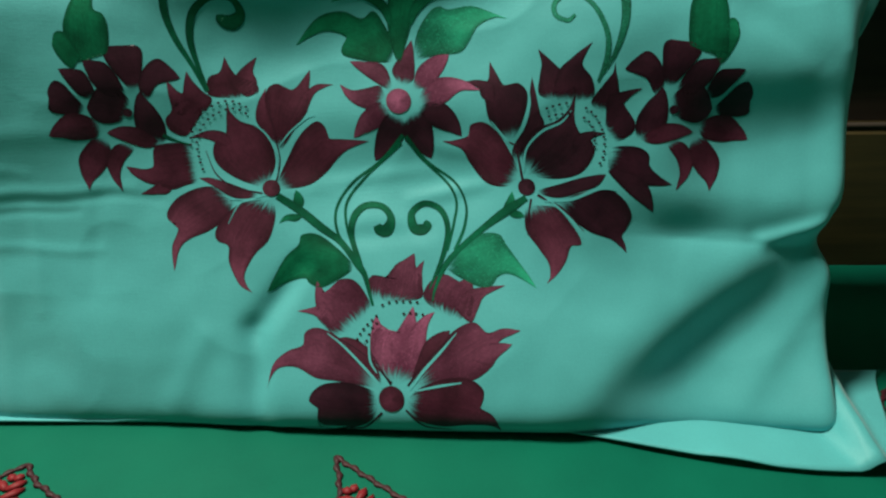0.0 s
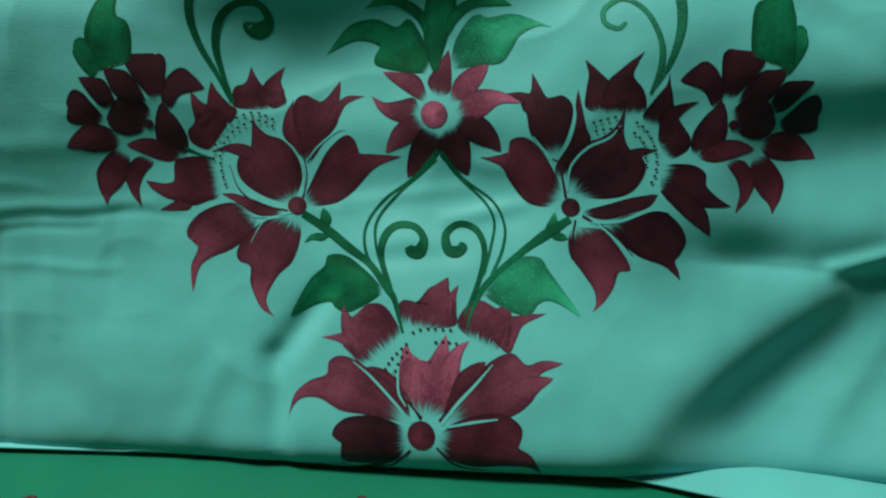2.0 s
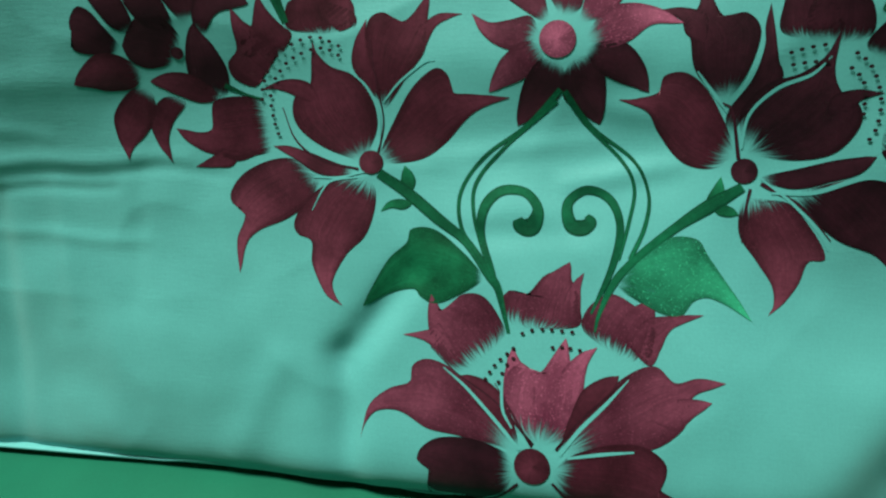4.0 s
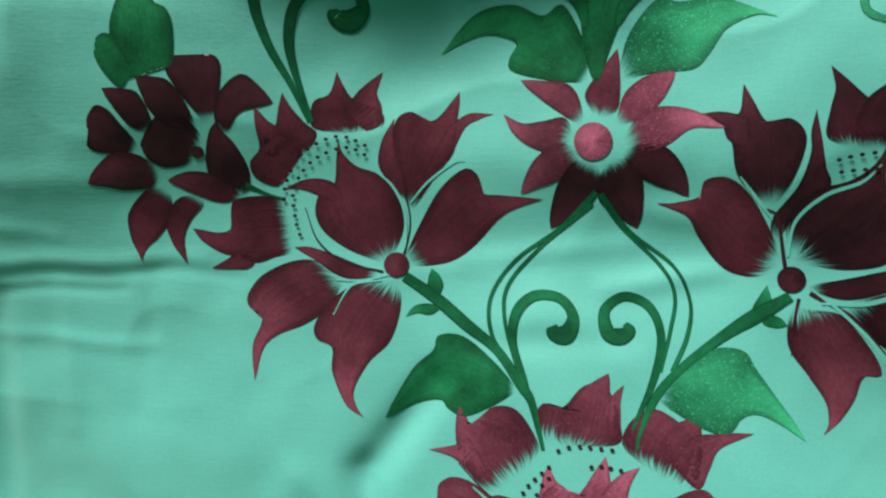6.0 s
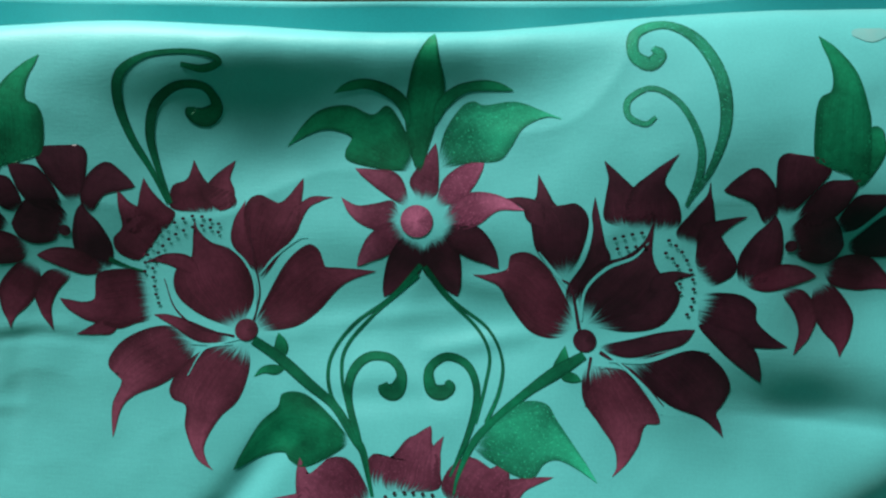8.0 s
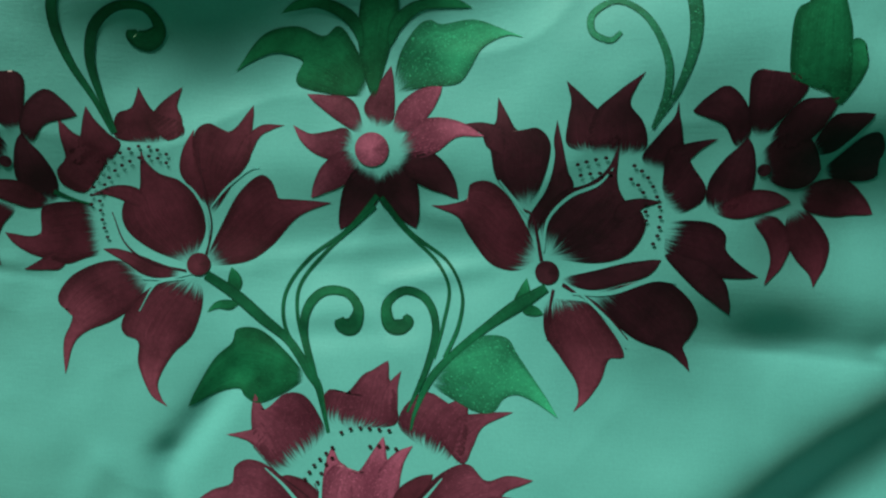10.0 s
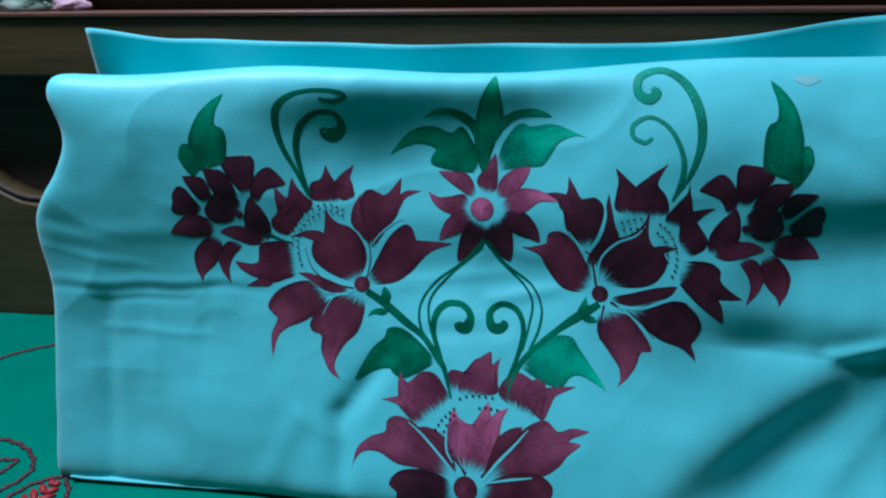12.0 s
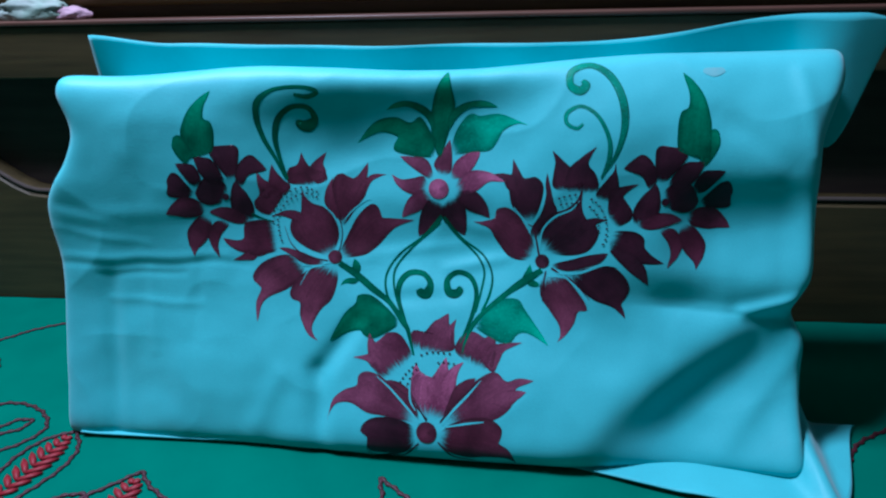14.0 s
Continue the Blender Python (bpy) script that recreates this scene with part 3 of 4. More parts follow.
petal(right_lotus, PLUM, (81, -31.5), [(67, -16.5), (63.5, -1.5), (60, 6), (66.5, 13.5)], (67, 26), [(89, -16.5), (92.5, 1), (86, 9.5), (76.5, 8.5), (71.5, 16)])
petal(right_lotus, PLUM, (69.5, -4), [(61.5, 1), (58, 8.5)], (48, 12.5), [(69, 8.5), (59, 12.5)], spur=True)
petal(right_lotus, PLUM, (84, -49), [(83, -36.5), (92, -21.5), (96, -6.5), (95.5, 3.5)], (96.5, 13.5), [(90, -36.5), (103.5, -21), (101, -11.5), (98.5, 1)])
petal(right_lotus, PLUM, (92.5, -56), [(89, -36.5), (99, -23.5), (113, -18.5), (122, -11)], (126.5, 1), [(113.5, -58.5), (130, -54.5), (139, -42), (137.5, -32.5), (129.5, -26.5), (125.5, -16)])
petal(right_lotus, PLUM, (125, -38), [(127, -29.5), (136.5, -26.5)], (148, -27.5), [(134, -35), (138.5, -30)], spur=True)
petal(right_lotus, PLUM, (97.5, -68), [(114, -64), (130, -59.5), (141.5, -57.5)], (148, -56.5), [(114, -72), (130, -68), (141.5, -64)])
petal(right_lotus, PLUM, (112.5, -4), [(102, 1), (102.5, 13), (104, 23)], (101, 32.5), [(126.5, 1), (121, 13), (115, 18), (108, 25)])
petal(right_lotus, PLUM, (126.5, -6), [(112.5, -1.5), (115, 15.5), (125, 25)], (138, 35), [(138, -1.5), (137, 10.5), (130.5, 20), (133, 28)])
petal(right_lotus, PLUM, (145, -13), [(138, -6), (146.5, 6), (152, 13)], (153.5, 21), [(156.5, -8), (155.5, 3.5), (154, 13)])
petal(right_lotus, PLUM, (147.5, -20.5), [(149.5, -3.5), (158, -0)], (173, 3), [(152.5, -32.5), (166, -27), (167, -17.5), (158.5, -10.5), (165, -2)])
petal(right_lotus, PLUM, (150.5, -46.5), [(151, -38.5), (168.5, -38), (177.5, -43.5), (178.5, -52), (186.5, -60)], (194.5, -64.5), [(150.5, -54), (168.5, -63), (180, -64.5)])
petal(right_lotus, PLUM, (155, -53.5), [(168.5, -58), (177.5, -67), (180.5, -76.5)], (182, -84), [(150.5, -55), (164.5, -70), (176, -79)], spur=True)
petal(right_lotus, PLUM, (127.5, -71.5), [(146, -66), (160, -75), (166, -86.5), (162.5, -96), (159, -101), (161.5, -107.5)], (163, -113.5), [(114, -74.5), (123, -86), (136.5, -97), (152.5, -103), (159.5, -109)])
petal(right_lotus, BLUSH, (99.5, -80), [(111.5, -79.5), (125, -95.5), (129.5, -106.5), (122, -108), (118, -118.5), (111, -128)], (104, -134.5), [(92.5, -78), (91, -95), (99.5, -108.5), (106.5, -119.5), (107.5, -128.5)])


def small_flower(warp):
    """The side flower of the motif, drawn once and mirrored for the other side."""
    bud = disc("flower", (-187.5, -10.5), 3.0, PLUM, pillow, "small dark plum painted flower", warp)
    petal(bud, PLUM, (-188, -12), [(-192, -15.5), (-202.5, -17.5), (-210, -14)], (-213, -7.5), [(-185.5, -3.5), (-193, 6), (-202, 6.5), (-208, 1)], warp=warp)
    petal(bud, PLUM, (-175, -33.5), [(-182, -23.5), (-183.5, -14.5), (-181.5, -3)], (-178, 4.5), [(-167, -30), (-165.5, -18.5), (-170.5, -7), (-176, -0)], warp=warp)
    petal(bud, MAROON, (-168, -32), [(-179, -34), (-190, -30.5), (-197.5, -27)], (-203, -24.5), [(-181.5, -22), (-192, -20.5), (-200, -23)], warp=warp)
    petal(bud, PLUM, (-182, 4), [(-187.5, 10.5), (-193.5, 19.5), (-197.5, 27.5), (-195.5, 33), (-189.5, 34.5)], (-185.5, 33.5), [(-178, 11), (-176, 22), (-175.5, 32), (-179.5, 35.5)], warp=warp)
    petal(bud, PLUM, (-177, -1.5), [(-178, 8), (-174, 19.5), (-165.5, 26.5), (-158, 21)], (-152.5, 14.5), [(-173, 1.5), (-167.5, 9.5), (-159.5, 12.5)], warp=warp)
    petal(bud, PLUM, (-187, 1), [(-198.5, 1.5), (-206.5, 9.5), (-209.5, 17.5)], (-211.5, 24.5), [(-191.5, 13), (-198, 22), (-205.5, 23.5)], warp=warp)
    petal(bud, PLUM, (-206.5, -1.5), [(-215, 1), (-220.5, 7.5), (-224.5, 14)], (-227, 18), [(-207.5, 6.5), (-212, 16), (-219.5, 17.5)], warp=warp)
    petal(bud, PLUM, (-213.5, -8.5), [(-221.5, -11), (-232, -11), (-237, -8), (-235, -2.5)], (-236, 0), [(-220.5, 1), (-225.5, 7.5), (-231, 9.5), (-235, 4.5)], warp=warp)
    petal(bud, MAROON, (-205.5, -19.5), [(-211, -27), (-223, -29), (-232, -27.5)], (-240, -27), [(-215, -13), (-225.5, -12.5), (-234, -19)], warp=warp)
    petal(bud, MAROON, (-203, -28), [(-203, -41), (-209.5, -51.5), (-216.5, -58.5)], (-218.5, -65), [(-212.5, -29.5), (-222.5, -41.5), (-222.5, -53), (-220, -60)], warp=warp)
    petal(bud, MAROON, (-187, -32), [(-188.5, -36.5), (-194.5, -44), (-198, -54)], (-196, -66), [(-198, -33.5), (-205, -44), (-202.5, -55.5), (-198.5, -62)], warp=warp)
    return bud


def mirrored_flower(u, v):
    return -8.0 - 1.090 * u + 0.127 * v, 14.0 + 0.082 * u + 1.010 * v


def mirrored_leaf(u, v):
    return 7.6 - 0.986 * u + 0.111 * v, - 7.7 - 0.011 * u + 1.256 * v


small_flower(None)
small_flower(mirrored_flower)
for warp in (None, mirrored_leaf):
    petal(pillow, LEAF, (-206.5, 28.5), [(-220.5, 21), (-220, 43), (-218.5, 51), (-212.5, 65), (-204, 75)], (-195.5, 82), [(-196.5, 29), (-194.5, 45.5), (-196.5, 54.5), (-202, 58), (-201.5, 68.5)], warp=warp)
    petal(pillow, LEAF, (-211.5, 25.5), [(-218, 19), (-225, 26), (-228.5, 33.5)], (-227.5, 37.5), [(-219, 39.5), (-223.5, 42), (-227, 40)], warp=warp)
star = disc("flower", (0.0, -0.9), 9.1, ROSE, pillow, "rose and plum painted star flower")
petal(star, BERRY, (2, 10), [(-3.5, 20.5), (1, 29.5), (6, 36)], (10.5, 43.5), [(10, 14.5), (11.5, 24), (11, 36)])
petal(star, BERRY, (-4.5, 7), [(-12, 11), (-23, 18.5)], (-35, 28.5), [(-8, 20.5), (-14, 26.5), (-24.5, 27.5)])
petal(star, BERRY, (-9, 0.5), [(-19.5, -5.5), (-30, -3), (-37.5, 3)], (-43, 12), [(-13.5, 9.5), (-24, 8), (-34.5, 7)])
petal(star, BERRY, (-6, -5), [(-10, -14.5), (-18.5, -20.5), (-27.5, -24)], (-34, -27), [(-16.5, -2.5), (-26.5, -10), (-31, -18)])
petal(star, PLUM, (-1, -9.5), [(3, -15.5), (1.5, -28), (-7, -35.5)], (-19, -44), [(-8.5, -11.5), (-15.5, -22), (-18.5, -34.5)])
petal(star, PLUM, (8, -9.5), [(19.5, -9), (23.5, -21), (24, -33.5)], (22.5, -42.5), [(4, -18.5), (4.5, -29), (14, -36.5)])
petal(star, PLUM, (13.5, -5), [(25.5, -2.5), (34.5, -4.5), (42.5, -14.5)], (45.5, -26.5), [(20, -15), (31, -21), (39, -23.5)])
petal(star, ROSE, (13.5, -0.5), [(22, 12), (34, 15.5), (47, 13)], (59.5, 6), [(22.5, -4.5), (34, -1.5), (45.5, 6.5)])
petal(star, ROSE, (10.5, 7), [(14.5, 21), (22, 28.5), (29, 31.5)], (37.5, 32.5), [(23.5, 12), (31, 19.5), (34.5, 25.5)])
lotus = disc("flower", (-8.5, -214.6), 9.0, MAROON, pillow, "rose pink painted lotus above the hem")
petal(lotus, ROSE, (-4.5, -204.5), [(-17.5, -197), (-22.5, -186.5), (-22.5, -174), (-15.5, -165.5), (-5.5, -169), (2, -159.5)], (7.5, -150.5), [(12.5, -196), (15.5, -183.5), (15, -173), (12, -166.5), (9, -161.5)])
petal(lotus, ROSE, (-10.5, -188), [(-21.5, -184.5), (-22.5, -170)], (-19, -156.5), [(-8, -181), (-10.5, -168), (-16, -163.5)], spur=True)
petal(lotus, ROSE, (3, -187.5), [(5.5, -169.5), (13.5, -159.5)], (23, -154), [(14, -180), (16.5, -167.5), (18.5, -160.5)], spur=True)
petal(lotus, BERRY, (-4.5, -147), [(-23, -145), (-24, -133), (-19.5, -128), (-12, -130), (-3.5, -120.5), (2, -117.5)], (9, -112.5), [(13, -144), (13, -132.5), (12, -125.5), (9, -121)])
petal(lotus, BERRY, (5.5, -138.5), [(8, -129), (11.5, -123)], (16, -117.5), [(13, -140), (14, -130.5), (14, -125)], spur=True)
petal(lotus, BERRY, (-35, -164), [(-45, -171.5), (-56, -162.5), (-61.5, -152), (-62.5, -143)], (-61.5, -132.5), [(-24, -152), (-28, -140.5), (-36, -132), (-46.5, -132.5), (-55.5, -141)])
petal(lotus, BERRY, (-47.5, -163.5), [(-53, -165), (-61.5, -158), (-67, -155.5)], (-76, -154.5), [(-56, -148.5), (-63.5, -152)], spur=True)
petal(lotus, BERRY, (32, -157.5), [(16.5, -146.5), (18.5, -136), (27.5, -128.5), (35, -129), (41.5, -133)], (49.5, -128), [(44, -161.5), (49, -154), (50.5, -143)])
petal(lotus, BERRY, (36.5, -150.5), [(46.5, -140), (59.5, -137.5)], (74, -135.5), [(48, -160.5), (53.5, -152), (59, -142.5)], spur=True)
petal(lotus, BERRY, (-17, -207.5), [(-27, -205.5), (-46, -202.5), (-62, -200.5), (-76, -193.5), (-88, -194), (-94.5, -201)], (-97.5, -211), [(-27, -193.5), (-39, -179.5), (-52, -170), (-63, -167), (-70.5, -171), (-72, -179.5), (-83, -184), (-93, -193.5)])
petal(lotus, MAROON, (-15, -206), [(-25, -196), (-36, -187), (-42, -179.5)], (-46, -173.5), [(-19, -193.5), (-23.5, -183), (-31.5, -176), (-39.5, -173.5)])
petal(lotus, BERRY, (6, -206.5), [(14, -192.5), (25.5, -178), (39.5, -166), (51.5, -162), (60.5, -169), (71, -166)], (83.5, -166.5), [(21.5, -205), (38, -203), (52.5, -198), (63.5, -188.5), (65, -181.5), (69, -172.5)])
petal(lotus, BERRY, (47.5, -186), [(56.5, -178), (65.5, -176)], (77, -176), [(60, -189.5), (69, -182)], spur=True)
petal(lotus, MAROON, (5, -204.5), [(10.5, -189), (16, -176.5), (24.5, -170)], (33.5, -167), [(16, -192.5), (23.5, -183.5), (30, -174.5)])
petal(lotus, PLUM, (-17, -218.5), [(-23.5, -230), (-39.5, -237.5), (-58, -238.5), (-61.5, -231), (-60, -223)], (-67, -217.5), [(-21, -210.5), (-38.5, -205), (-55.5, -206), (-64, -211.5)])
petal(lotus, MAROON, (1.5, -216), [(10.5, -207.5), (31, -200.5), (45.5, -200.5), (55, -207), (55, -215), (53, -220), (61.5, -225.5)], (68, -237), [(8.5, -227.5), (25.5, -233), (44, -231.5), (60.5, -232)])
petal(pillow, LEAF, (1, 25), [(-4, 41.5), (-6, 59), (-3, 75.5), (1.5, 88)], (10.5, 102.5), [(5, 39), (10.5, 56.5), (15, 73.5), (12.5, 88.5)])
petal(pillow, LEAF, (-4, 50.5), [(-11, 64.5), (-24.5, 72), (-36.5, 71.5)], (-46, 69), [(-5, 65), (-13, 72.5), (-26.5, 76), (-38, 74)])
petal(pillow, LEAF, (9, 51), [(11.5, 65), (22.5, 74), (36.5, 77), (46.5, 75.5)], (54, 72), [(16, 62.5), (27, 71.5), (40, 73)])
petal(pillow, LEAF, (-3.5, 28), [(-20, 29), (-38.5, 33.5), (-40, 39.5), (-37, 47), (-51, 51), (-64.5, 46.5)], (-74, 40.5), [(-4, 41.5), (-10.5, 56), (-17, 63), (-25.5, 58), (-39, 62.5), (-57, 58)])
petal(pillow, PALE_LEAF, (11.5, 29), [(15.5, 48), (25, 62.5), (32, 66), (38, 64), (54.5, 65.5), (68.5, 60.5)], (80, 55.5), [(27.5, 33), (45, 34.5), (52, 42), (58.5, 52), (70, 57.5)])
petal(pillow, LEAF, (-34, -122.5), [(-46, -130.5), (-59, -136.5), (-67.5, -133.5), (-71.5, -130), (-85, -133.5)], (-98, -141), [(-45.5, -110.5), (-60.5, -99.5), (-72.5, -99.5), (-75, -107), (-85, -117)])
petal(pillow, PALE_LEAF, (29.5, -121.5), [(42.5, -108.5), (57, -99.5), (70.5, -99.5), (76, -107.5), (81.5, -115.5), (90.5, -128.5)], (96.5, -137.5), [(39, -127.5), (53.5, -135), (63.5, -135.5), (69.5, -128.5), (77, -126.5), (87.5, -131)])
petal(pillow, LEAF, (-74.5, -81), [(-72, -75), (-73, -70.5)], (-77, -65.5), [(-78.5, -76.5), (-78, -72)])
petal(pillow, LEAF, (-71.5, -85), [(-77.5, -88), (-83.5, -87.5)], (-89, -90), [(-79, -84), (-85, -85.5)])
petal(pillow, LEAF, (74, -85), [(76, -78), (78.5, -73.5)], (81.5, -67.5), [(82, -80), (82.5, -74.5)])
petal(pillow, LEAF, (78, -82), [(83, -82), (87, -83.5)], (90, -86), [(80.5, -85.5), (85.5, -86.5)])
stroke("stem", STEM, pillow, [(-90.1, -69.9, 6.5), (-74.7, -80.3, 7.8), (-59.2, -92.9, 7.8), (-43.9, -104.7, 5.9), (-31.8, -120.9, 6.4), (-27.3, -127.5, 5.2), (-24.3, -138.2, 3.5), (-21.3, -150.0, 2.3)])
stroke("stem", STEM, pillow, [(2.3, -25.3, 4.3), (-14.6, -43.7, 2.8), (-35.8, -60.2, 2.4), (-47.6, -79.0, 2.4), (-46.5, -97.8, 2.7), (-36.3, -112.7, 2.9), (-28.8, -126.2, 2.9)])
stroke("stem", STEM, pillow, [(0.8, -30.9, 3.1), (-25.1, -54.8, 2.4), (-39.3, -73.0, 2.5), (-40.7, -89.0, 2.4), (-35.5, -108.6, 2.3), (-28.8, -124.8, 2.3)])
stroke("scroll", STEM, pillow, [(-24.2, -140.8, 1.7), (-30.3, -119.4, 4.0), (-36.6, -100.3, 5.4), (-34.8, -85.9, 6.7), (-26.4, -77.6, 6.6), (-14.4, -78.1, 6.1), (-7.8, -86.4, 7.1), (-10.7, -95.4, 11.7), (-16.1, -95.1, 10.7), (-17.9, -91.7, 6.5)])
stroke("scroll", STEM, pillow, [(-136.5, 5.9, 2.3), (-144.7, 24.3, 3.8), (-153.9, 42.2, 5.2), (-158.6, 59.6, 6.3), (-156.2, 74.1, 6.3), (-143.5, 83.8, 3.8), (-124.4, 87.0, 3.3), (-109.5, 85.6, 3.8), (-105.1, 82.1, 4.4), (-114.3, 78.6, 5.0), (-125.1, 80.3, 3.3)])
stroke("scroll", STEM, pillow, [(-135.1, 6.0, 2.3), (-142.0, 27.4, 4.3), (-144.7, 44.3, 5.9), (-140.7, 59.9, 6.5), (-128.8, 69.6, 5.5), (-115.0, 69.9, 5.6), (-109.8, 61.0, 8.0), (-116.2, 54.5, 13.1), (-122.6, 55.9, 10.6), (-123.3, 59.4, 5.5)])
stroke("scroll", PALE_STEM, pillow, [(141.8, 8.1, 1.6), (153.4, 27.2, 4.3), (160.6, 51.2, 7.7), (159.2, 75.8, 9.0), (149.6, 96.5, 8.6), (134.0, 106.2, 7.4), (118.3, 100.8, 7.5), (116.3, 88.9, 8.4), (124.2, 83.2, 10.0), (129.8, 88.1, 8.9), (126.4, 92.2, 4.5)])
stroke("scroll", PALE_STEM, pillow, [(141.8, 8.1, 2.2), (148.1, 25.9, 4.9), (147.4, 42.9, 4.8), (138.6, 61.1, 4.2), (125.4, 69.8, 3.8), (113.7, 64.6, 4.4), (113.2, 55.5, 4.3), (121.3, 50.9, 3.7), (126.6, 54.4, 2.6)])
stroke("stem", STEM, pillow, [(-166.8, -25.8, 3.8), (-157.2, -29.9, 1.6), (-148.9, -32.4, 1.4)])
stroke("stem", STEM, pillow, [(91.5, -72.4, 6.0), (76.8, -81.9, 8.8), (60.0, -94.0, 5.9), (42.7, -108.6, 5.0), (31.1, -121.4, 5.0), (23.7, -137.7, 2.8), (21.6, -146.9, 1.6)])
stroke("stem", STEM, pillow, [(4.2, -26.2, 4.2), (19.0, -44.2, 2.7), (39.4, -60.0, 2.3), (47.4, -76.9, 2.2), (45.7, -93.6, 2.6), (38.5, -110.2, 2.8)])
stroke("stem", STEM, pillow, [(5.6, -29.2, 3.0), (15.9, -42.8, 2.4), (33.6, -60.2, 2.4), (40.4, -74.4, 2.3), (38.0, -91.3, 2.3), (32.9, -110.6, 2.2)])
stroke("scroll", STEM, pillow, [(19.6, -138.0, 1.6), (30.0, -113.4, 4.5), (33.6, -94.2, 5.1), (28.5, -80.6, 5.8), (16.9, -76.0, 5.9), (7.6, -82.9, 6.5), (8.7, -93.4, 9.3), (14.4, -95.3, 10.4), (19.1, -92.3, 7.5), (16.9, -89.1, 3.5)])
dots(pillow, [(-149.4, -37.2, 2.0), (-148.3, -25.3, 1.9), (-142.0, -11.9, 2.0), (-132.2, -4.2, 1.9), (-120.9, -0.8, 2.0), (-107.9, -5.7, 2.1)])
dots(pillow, [(-140.1, -54.8, 2.0), (-143.7, -43.0, 2.0), (-144.7, -28.2, 2.0), (-138.3, -16.2, 1.9), (-129.4, -9.4, 2.0), (-118.0, -6.1, 2.0), (-107.8, -10.8, 2.1)])
dots(pillow, [(102.4, -10.3, 2.4), (112.7, -7.2, 2.3), (124.2, -5.2, 2.3)])
dots(pillow, [(103.5, -15.2, 2.4), (112.9, -13.6, 2.3), (122.1, -13.0, 2.4)])
dots(pillow, [(130.3, -7.1, 2.3), (140.6, -15.6, 2.3), (146.5, -30.0, 2.3), (145.8, -44.4, 2.3), (141.3, -51.8, 2.3)])
dots(pillow, [(129.1, -13.4, 2.3), (138.5, -22.9, 2.3), (140.3, -39.8, 2.3)])
dots(pillow, [(-34.6, -177.7, 2.3), (-28.0, -166.7, 2.3), (-18.6, -157.3, 2.3)])
dots(pillow, [(-27.6, -179.4, 2.3), (-22.2, -166.6, 2.3), (-15.8, -159.9, 2.3)])
dots(pillow, [(-18.7, -151.7, 2.3), (-7.2, -147.1, 2.3), (12.1, -147.5, 2.3)])
dots(pillow, [(-3.2, -157.0, 2.3), (4.5, -155.1, 2.2), (17.8, -156.6, 2.3)])
stroke("outline", PLUM, pillow, [(-8.1, -203.8, 1.9), (-27.5, -184.8, 1.2), (-47.1, -172.5, 0.8), (-61.2, -159.7, 0.4)])
stroke("outline", PLUM, pillow, [(-8.8, -204.9, 1.8), (-19.8, -188.2, 1.2), (-27.7, -175.8, 0.3)])
stroke("outline", PLUM, pillow, [(3.1, -205.2, 1.9), (14.2, -190.8, 1.5), (27.2, -178.0, 1.1), (40.3, -165.0, 0.4)])
stroke("outline", PLUM, pillow, [(-15.5, -224.4, 1.9), (-27.7, -235.9, 1.9), (-39.3, -238.6, 0.8)])
stroke("outline", PLUM, pillow, [(1.4, -221.7, 1.8), (14.3, -233.7, 1.9), (33.1, -236.6, 0.7)])
stroke("outline", PLUM, pillow, [(-100.6, -67.9, 1.5), (-119.7, -63.5, 1.2), (-132.9, -53.2, 1.1), (-139.3, -36.4, 0.3)])
stroke("outline", PLUM, pillow, [(-90.6, -58.9, 1.2), (-88.2, -42.2, 0.9), (-91.4, -23.9, 0.9), (-94.7, 0.1, 0.3)])
stroke("outline", PLUM, pillow, [(89.1, -58.7, 2.4), (84.9, -36.4, 1.5), (79.9, -31.5, 1.0)])
stroke("outline", PLUM, pillow, [(95.0, -73.2, 1.9), (92.6, -85.4, 1.4), (91.6, -99.7, 0.5)])
stroke("outline", PLUM, pillow, [(99.7, -70.5, 2.4), (118.4, -81.5, 1.9), (132.1, -97.3, 0.4)])
stroke("bare_line", AQUA, pillow, [(-14.8, -207.2, 2.2), (-27.2, -194.1, 2.3), (-42.2, -179.3, 1.9), (-54.2, -170.0, 0.8)])
stroke("bare_line", AQUA, pillow, [(4.6, -207.6, 2.3), (14.2, -195.0, 2.6), (27.2, -181.2, 2.2), (38.1, -168.7, 0.7)])
stroke("bare_line", AQUA, pillow, [(8.7, -208.5, 1.5), (25.3, -205.0, 2.2), (40.7, -202.6, 1.1)])
stroke("bare_line", AQUA, pillow, [(-18.8, -197.1, 1.1), (-23.6, -188.3, 1.9), (-24.0, -173.9, 1.6), (-21.9, -163.6, 0.4)])
stroke("bare_line", AQUA, pillow, [(-106.2, -16.8, 0.5), (-97.3, -24.1, 1.7), (-91.3, -36.1, 1.8), (-90.3, -51.3, 1.5), (-92.3, -60.4, 0.6)])
stroke("bare_line", AQUA, pillow, [(-97.6, -69.3, 1.2), (-110.6, -72.4, 1.4), (-123.7, -72.4, 1.2)])
stroke("bare_line", AQUA, pillow, [(-88.3, -33.0, 0.9), (-79.5, -22.1, 1.5), (-67.5, -12.7, 1.2), (-61.4, -11.1, 0.3)])
stroke("bare_line", AQUA, pillow, [(-101.2, -72.3, 0.8), (-113.5, -73.8, 1.8), (-118.5, -78.3, 1.2), (-124.4, -90.1, 0.3)])
stroke("bare_line", AQUA, pillow, [(90.1, -53.8, 1.4), (92.2, -37.2, 1.9), (102.9, -25.1, 2.3), (116.7, -18.9, 1.9), (123.9, -11.0, 0.5)])
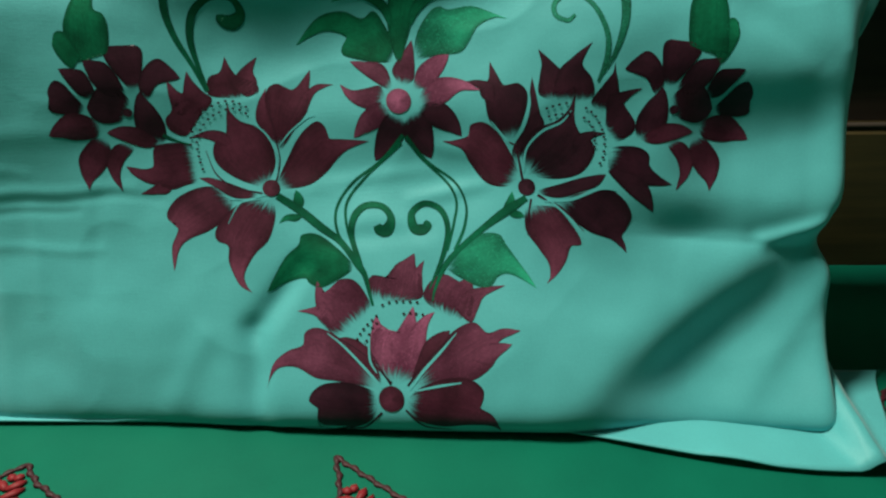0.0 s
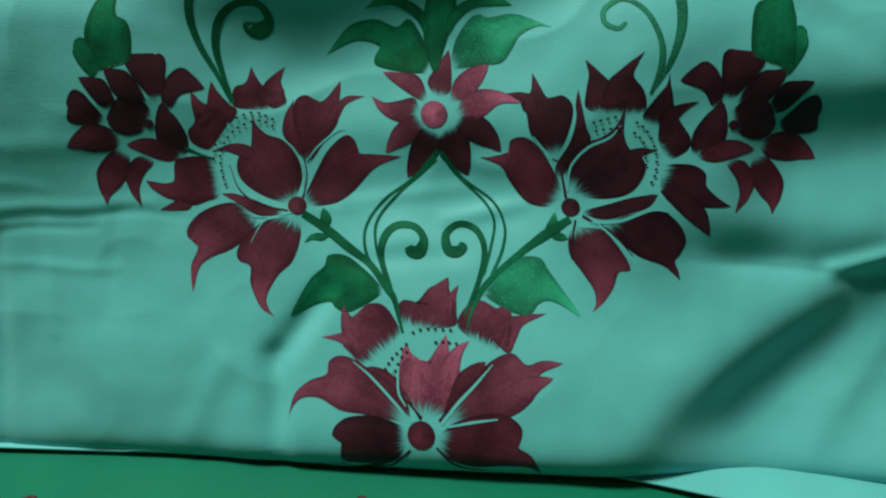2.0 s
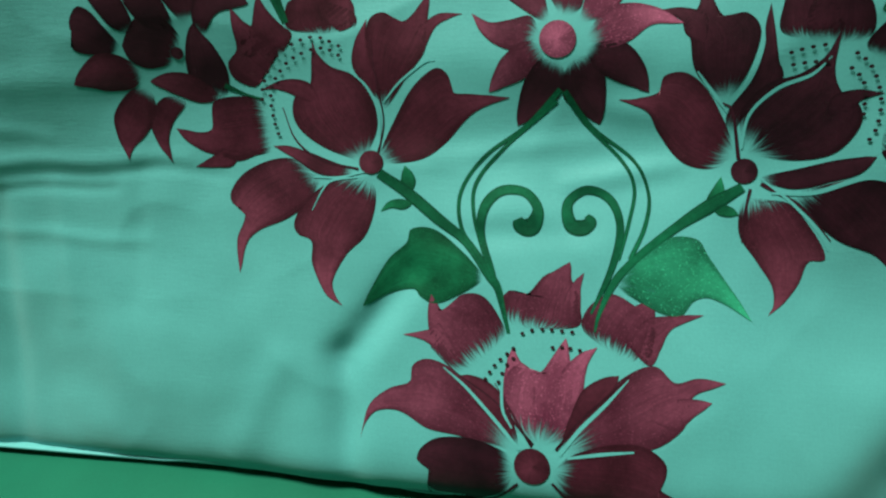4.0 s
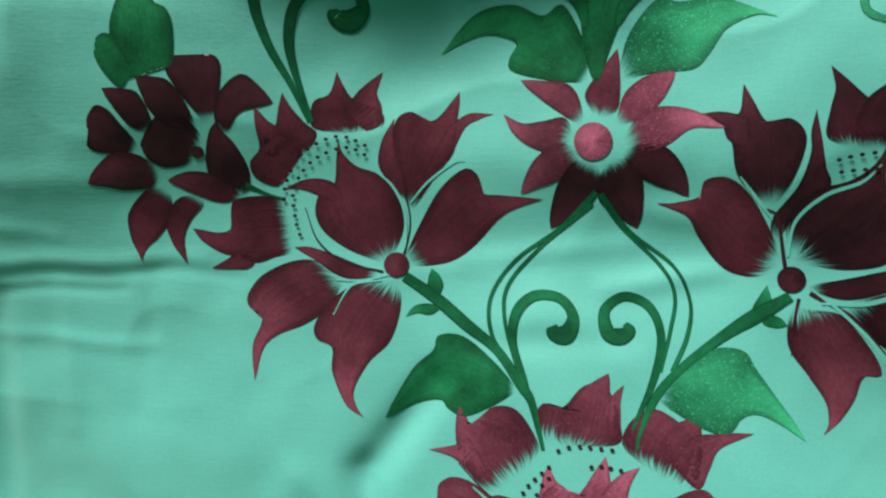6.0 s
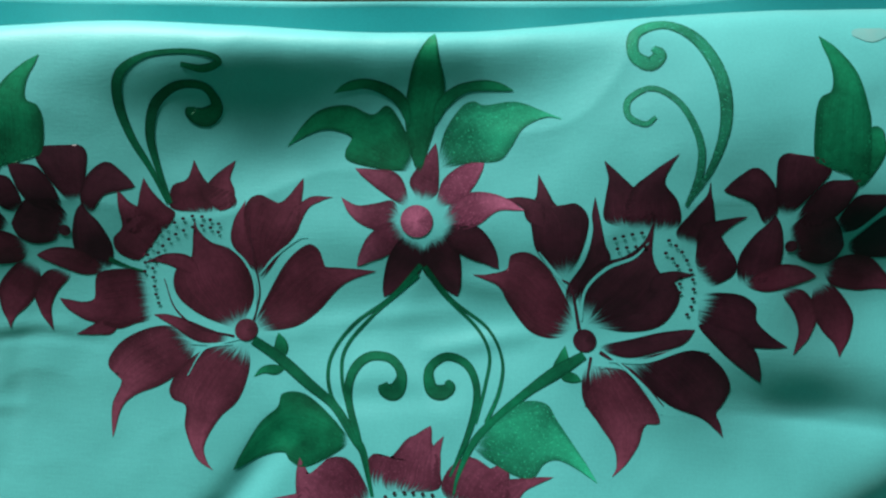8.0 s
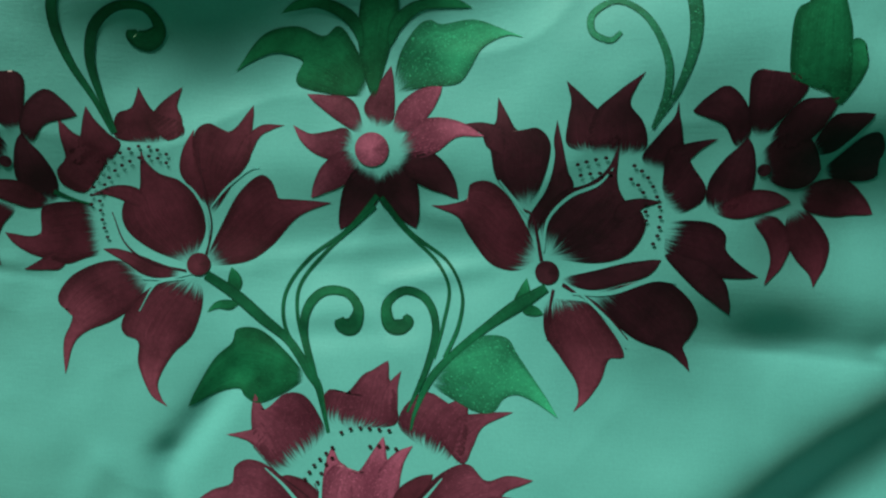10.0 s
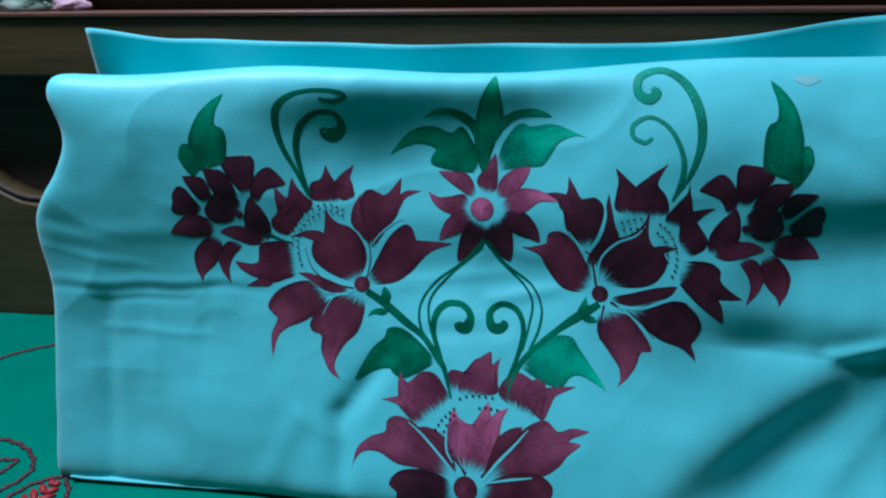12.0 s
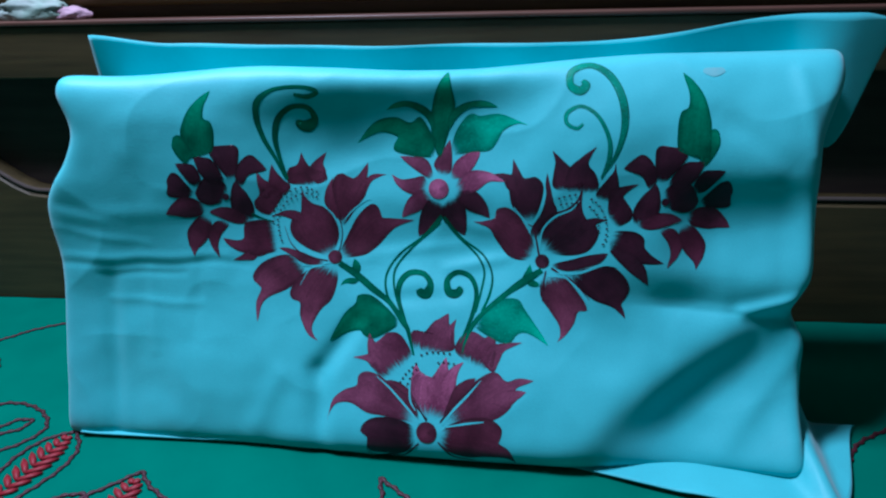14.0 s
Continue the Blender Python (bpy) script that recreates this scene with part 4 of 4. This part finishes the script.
stroke("bare_line", AQUA, pillow, [(104.4, -75.1, 1.4), (123.1, -74.1, 2.7), (143.7, -66.6, 2.8), (155.1, -68.0, 0.9)])
stroke("bare_line", AQUA, pillow, [(99.7, -68.1, 0.9), (113.8, -79.4, 1.8), (125.3, -92.0, 1.3), (131.1, -101.9, 0.4)])
stroke("bare_line", AQUA, pillow, [(82.5, -36.5, 1.0), (74.9, -26.6, 2.0), (67.2, -16.7, 1.0)])

# ---- embroidery on the bedspread
def stitches(points, gap=0.0075, width=0.0023):
    """A line of twisted chain stitch: one cord lying on the cover, pinched between its stitches."""
    p = spline([(x, y, 0) for x, y in points], 30)
    bm = bmesh.new()
    rings, gone = [], 0.0
    for i, q in enumerate(p):
        d = (p[min(i + 1, len(p) - 1)] - p[max(i - 1, 0)]).normalized()
        across = Vector((-d.y, d.x, 0))
        gone += (q - p[i - 1]).length if i else 0
        k = 0.55 + 0.45 * abs(math.sin(math.pi * gone / gap))
        sway = across * 0.0007 * math.sin(math.pi * gone / gap)
        c = Vector((q.x, q.y, cover_height(q.x, q.y) + 0.0009)) + sway
        rings.append([bm.verts.new(c + across * width * k * math.cos(a) + Vector((0, 0, 0.0014 * k * math.sin(a)))) for a in (m * math.tau / 8 for m in range(8))])
    for r, q in zip(rings, rings[1:]):
        for k in range(8):
            bm.faces.new((r[k], q[k], q[(k + 1) % 8], r[(k + 1) % 8]))
    part("stitch_line", bm, DARK_THREAD, bedspread, "dark maroon and red chain stitch")


def herringbone(start, end, width, count):
    """A leaf filled with slanting red stitches on both sides of its rib."""
    bm = bmesh.new()
    a, b = Vector((*start, 0)), Vector((*end, 0))
    d = (b - a).normalized()
    for k in range(count):
        s = (k + 0.5) / count
        c = a.lerp(b, s)
        half = width * math.sin(math.pi * (0.12 + 0.82 * s))
        for sign in (1, -1):
            turn = math.atan2(d.y, d.x) + sign * 0.85
            q = c + Vector((math.cos(turn), math.sin(turn), 0)) * half * 0.5
            bmesh.ops.create_icosphere(bm, subdivisions=1, radius=1, matrix=Matrix.LocRotScale((q.x, q.y, cover_height(q.x, q.y) + 0.0014), Euler((0, 0, turn)), (half * 0.66, 0.0034, 0.0018)))
    return tagged(part("satin_stitch", bm, RED_THREAD, bedspread, "bright red satin stitches"), kind="stuff")


stitches([(-0.66, 0.06), (-0.60, 0.115), (-0.534, 0.170), (-0.514, 0.190), (-0.482, 0.209), (-0.42, 0.222), (-0.36, 0.215)])
stitches([(-0.49, -0.005), (-0.462, 0.040), (-0.430, 0.052), (-0.395, 0.040), (-0.377, 0.015), (-0.395, -0.014), (-0.425, -0.018), (-0.450, 0.000)])
stitches([(-0.425, 0.012), (-0.412, 0.027), (-0.398, 0.027), (-0.402, 0.014), (-0.418, 0.006), (-0.425, 0.012)])
stitches([(-0.344, 0.016), (-0.366, 0.002), (-0.378, -0.025), (-0.378, -0.060), (-0.370, -0.085)])
stitches([(-0.344, 0.016), (-0.328, -0.006), (-0.326, -0.030), (-0.335, -0.055), (-0.350, -0.085)])
herringbone((-0.362, -0.082), (-0.347, 0.008), 0.020, 10)
stitches([(-0.56, 0.09), (-0.530, 0.135), (-0.506, 0.122), (-0.494, 0.094), (-0.505, 0.06)])
herringbone((-0.535, 0.07), (-0.512, 0.118), 0.014, 5)
stitches([(-0.330, -0.085), (-0.310, -0.068), (-0.288, -0.062), (-0.275, -0.075)])
stitches([(-0.252, -0.031), (-0.268, -0.048), (-0.290, -0.070), (-0.300, -0.095)])
stitches([(-0.252, -0.031), (-0.236, -0.048), (-0.213, -0.064), (-0.200, -0.085)])
herringbone((-0.252, -0.095), (-0.252, -0.042), 0.016, 6)
stitches([(-0.042, -0.021), (-0.036, -0.042), (-0.033, -0.062), (-0.034, -0.09)])
stitches([(-0.042, -0.021), (-0.018, -0.040), (0.014, -0.066), (0.035, -0.09)])
herringbone((-0.005, -0.092), (-0.028, -0.050), 0.014, 5)
stitches([(0.055, -0.085), (0.070, -0.066), (0.085, -0.063), (0.100, -0.067), (0.112, -0.085)])
stitches([(0.128, -0.075), (0.136, -0.068), (0.146, -0.076)])
stitches([(0.325, -0.012), (0.346, 0.011), (0.369, 0.049), (0.397, 0.070), (0.440, 0.092), (0.50, 0.105)])
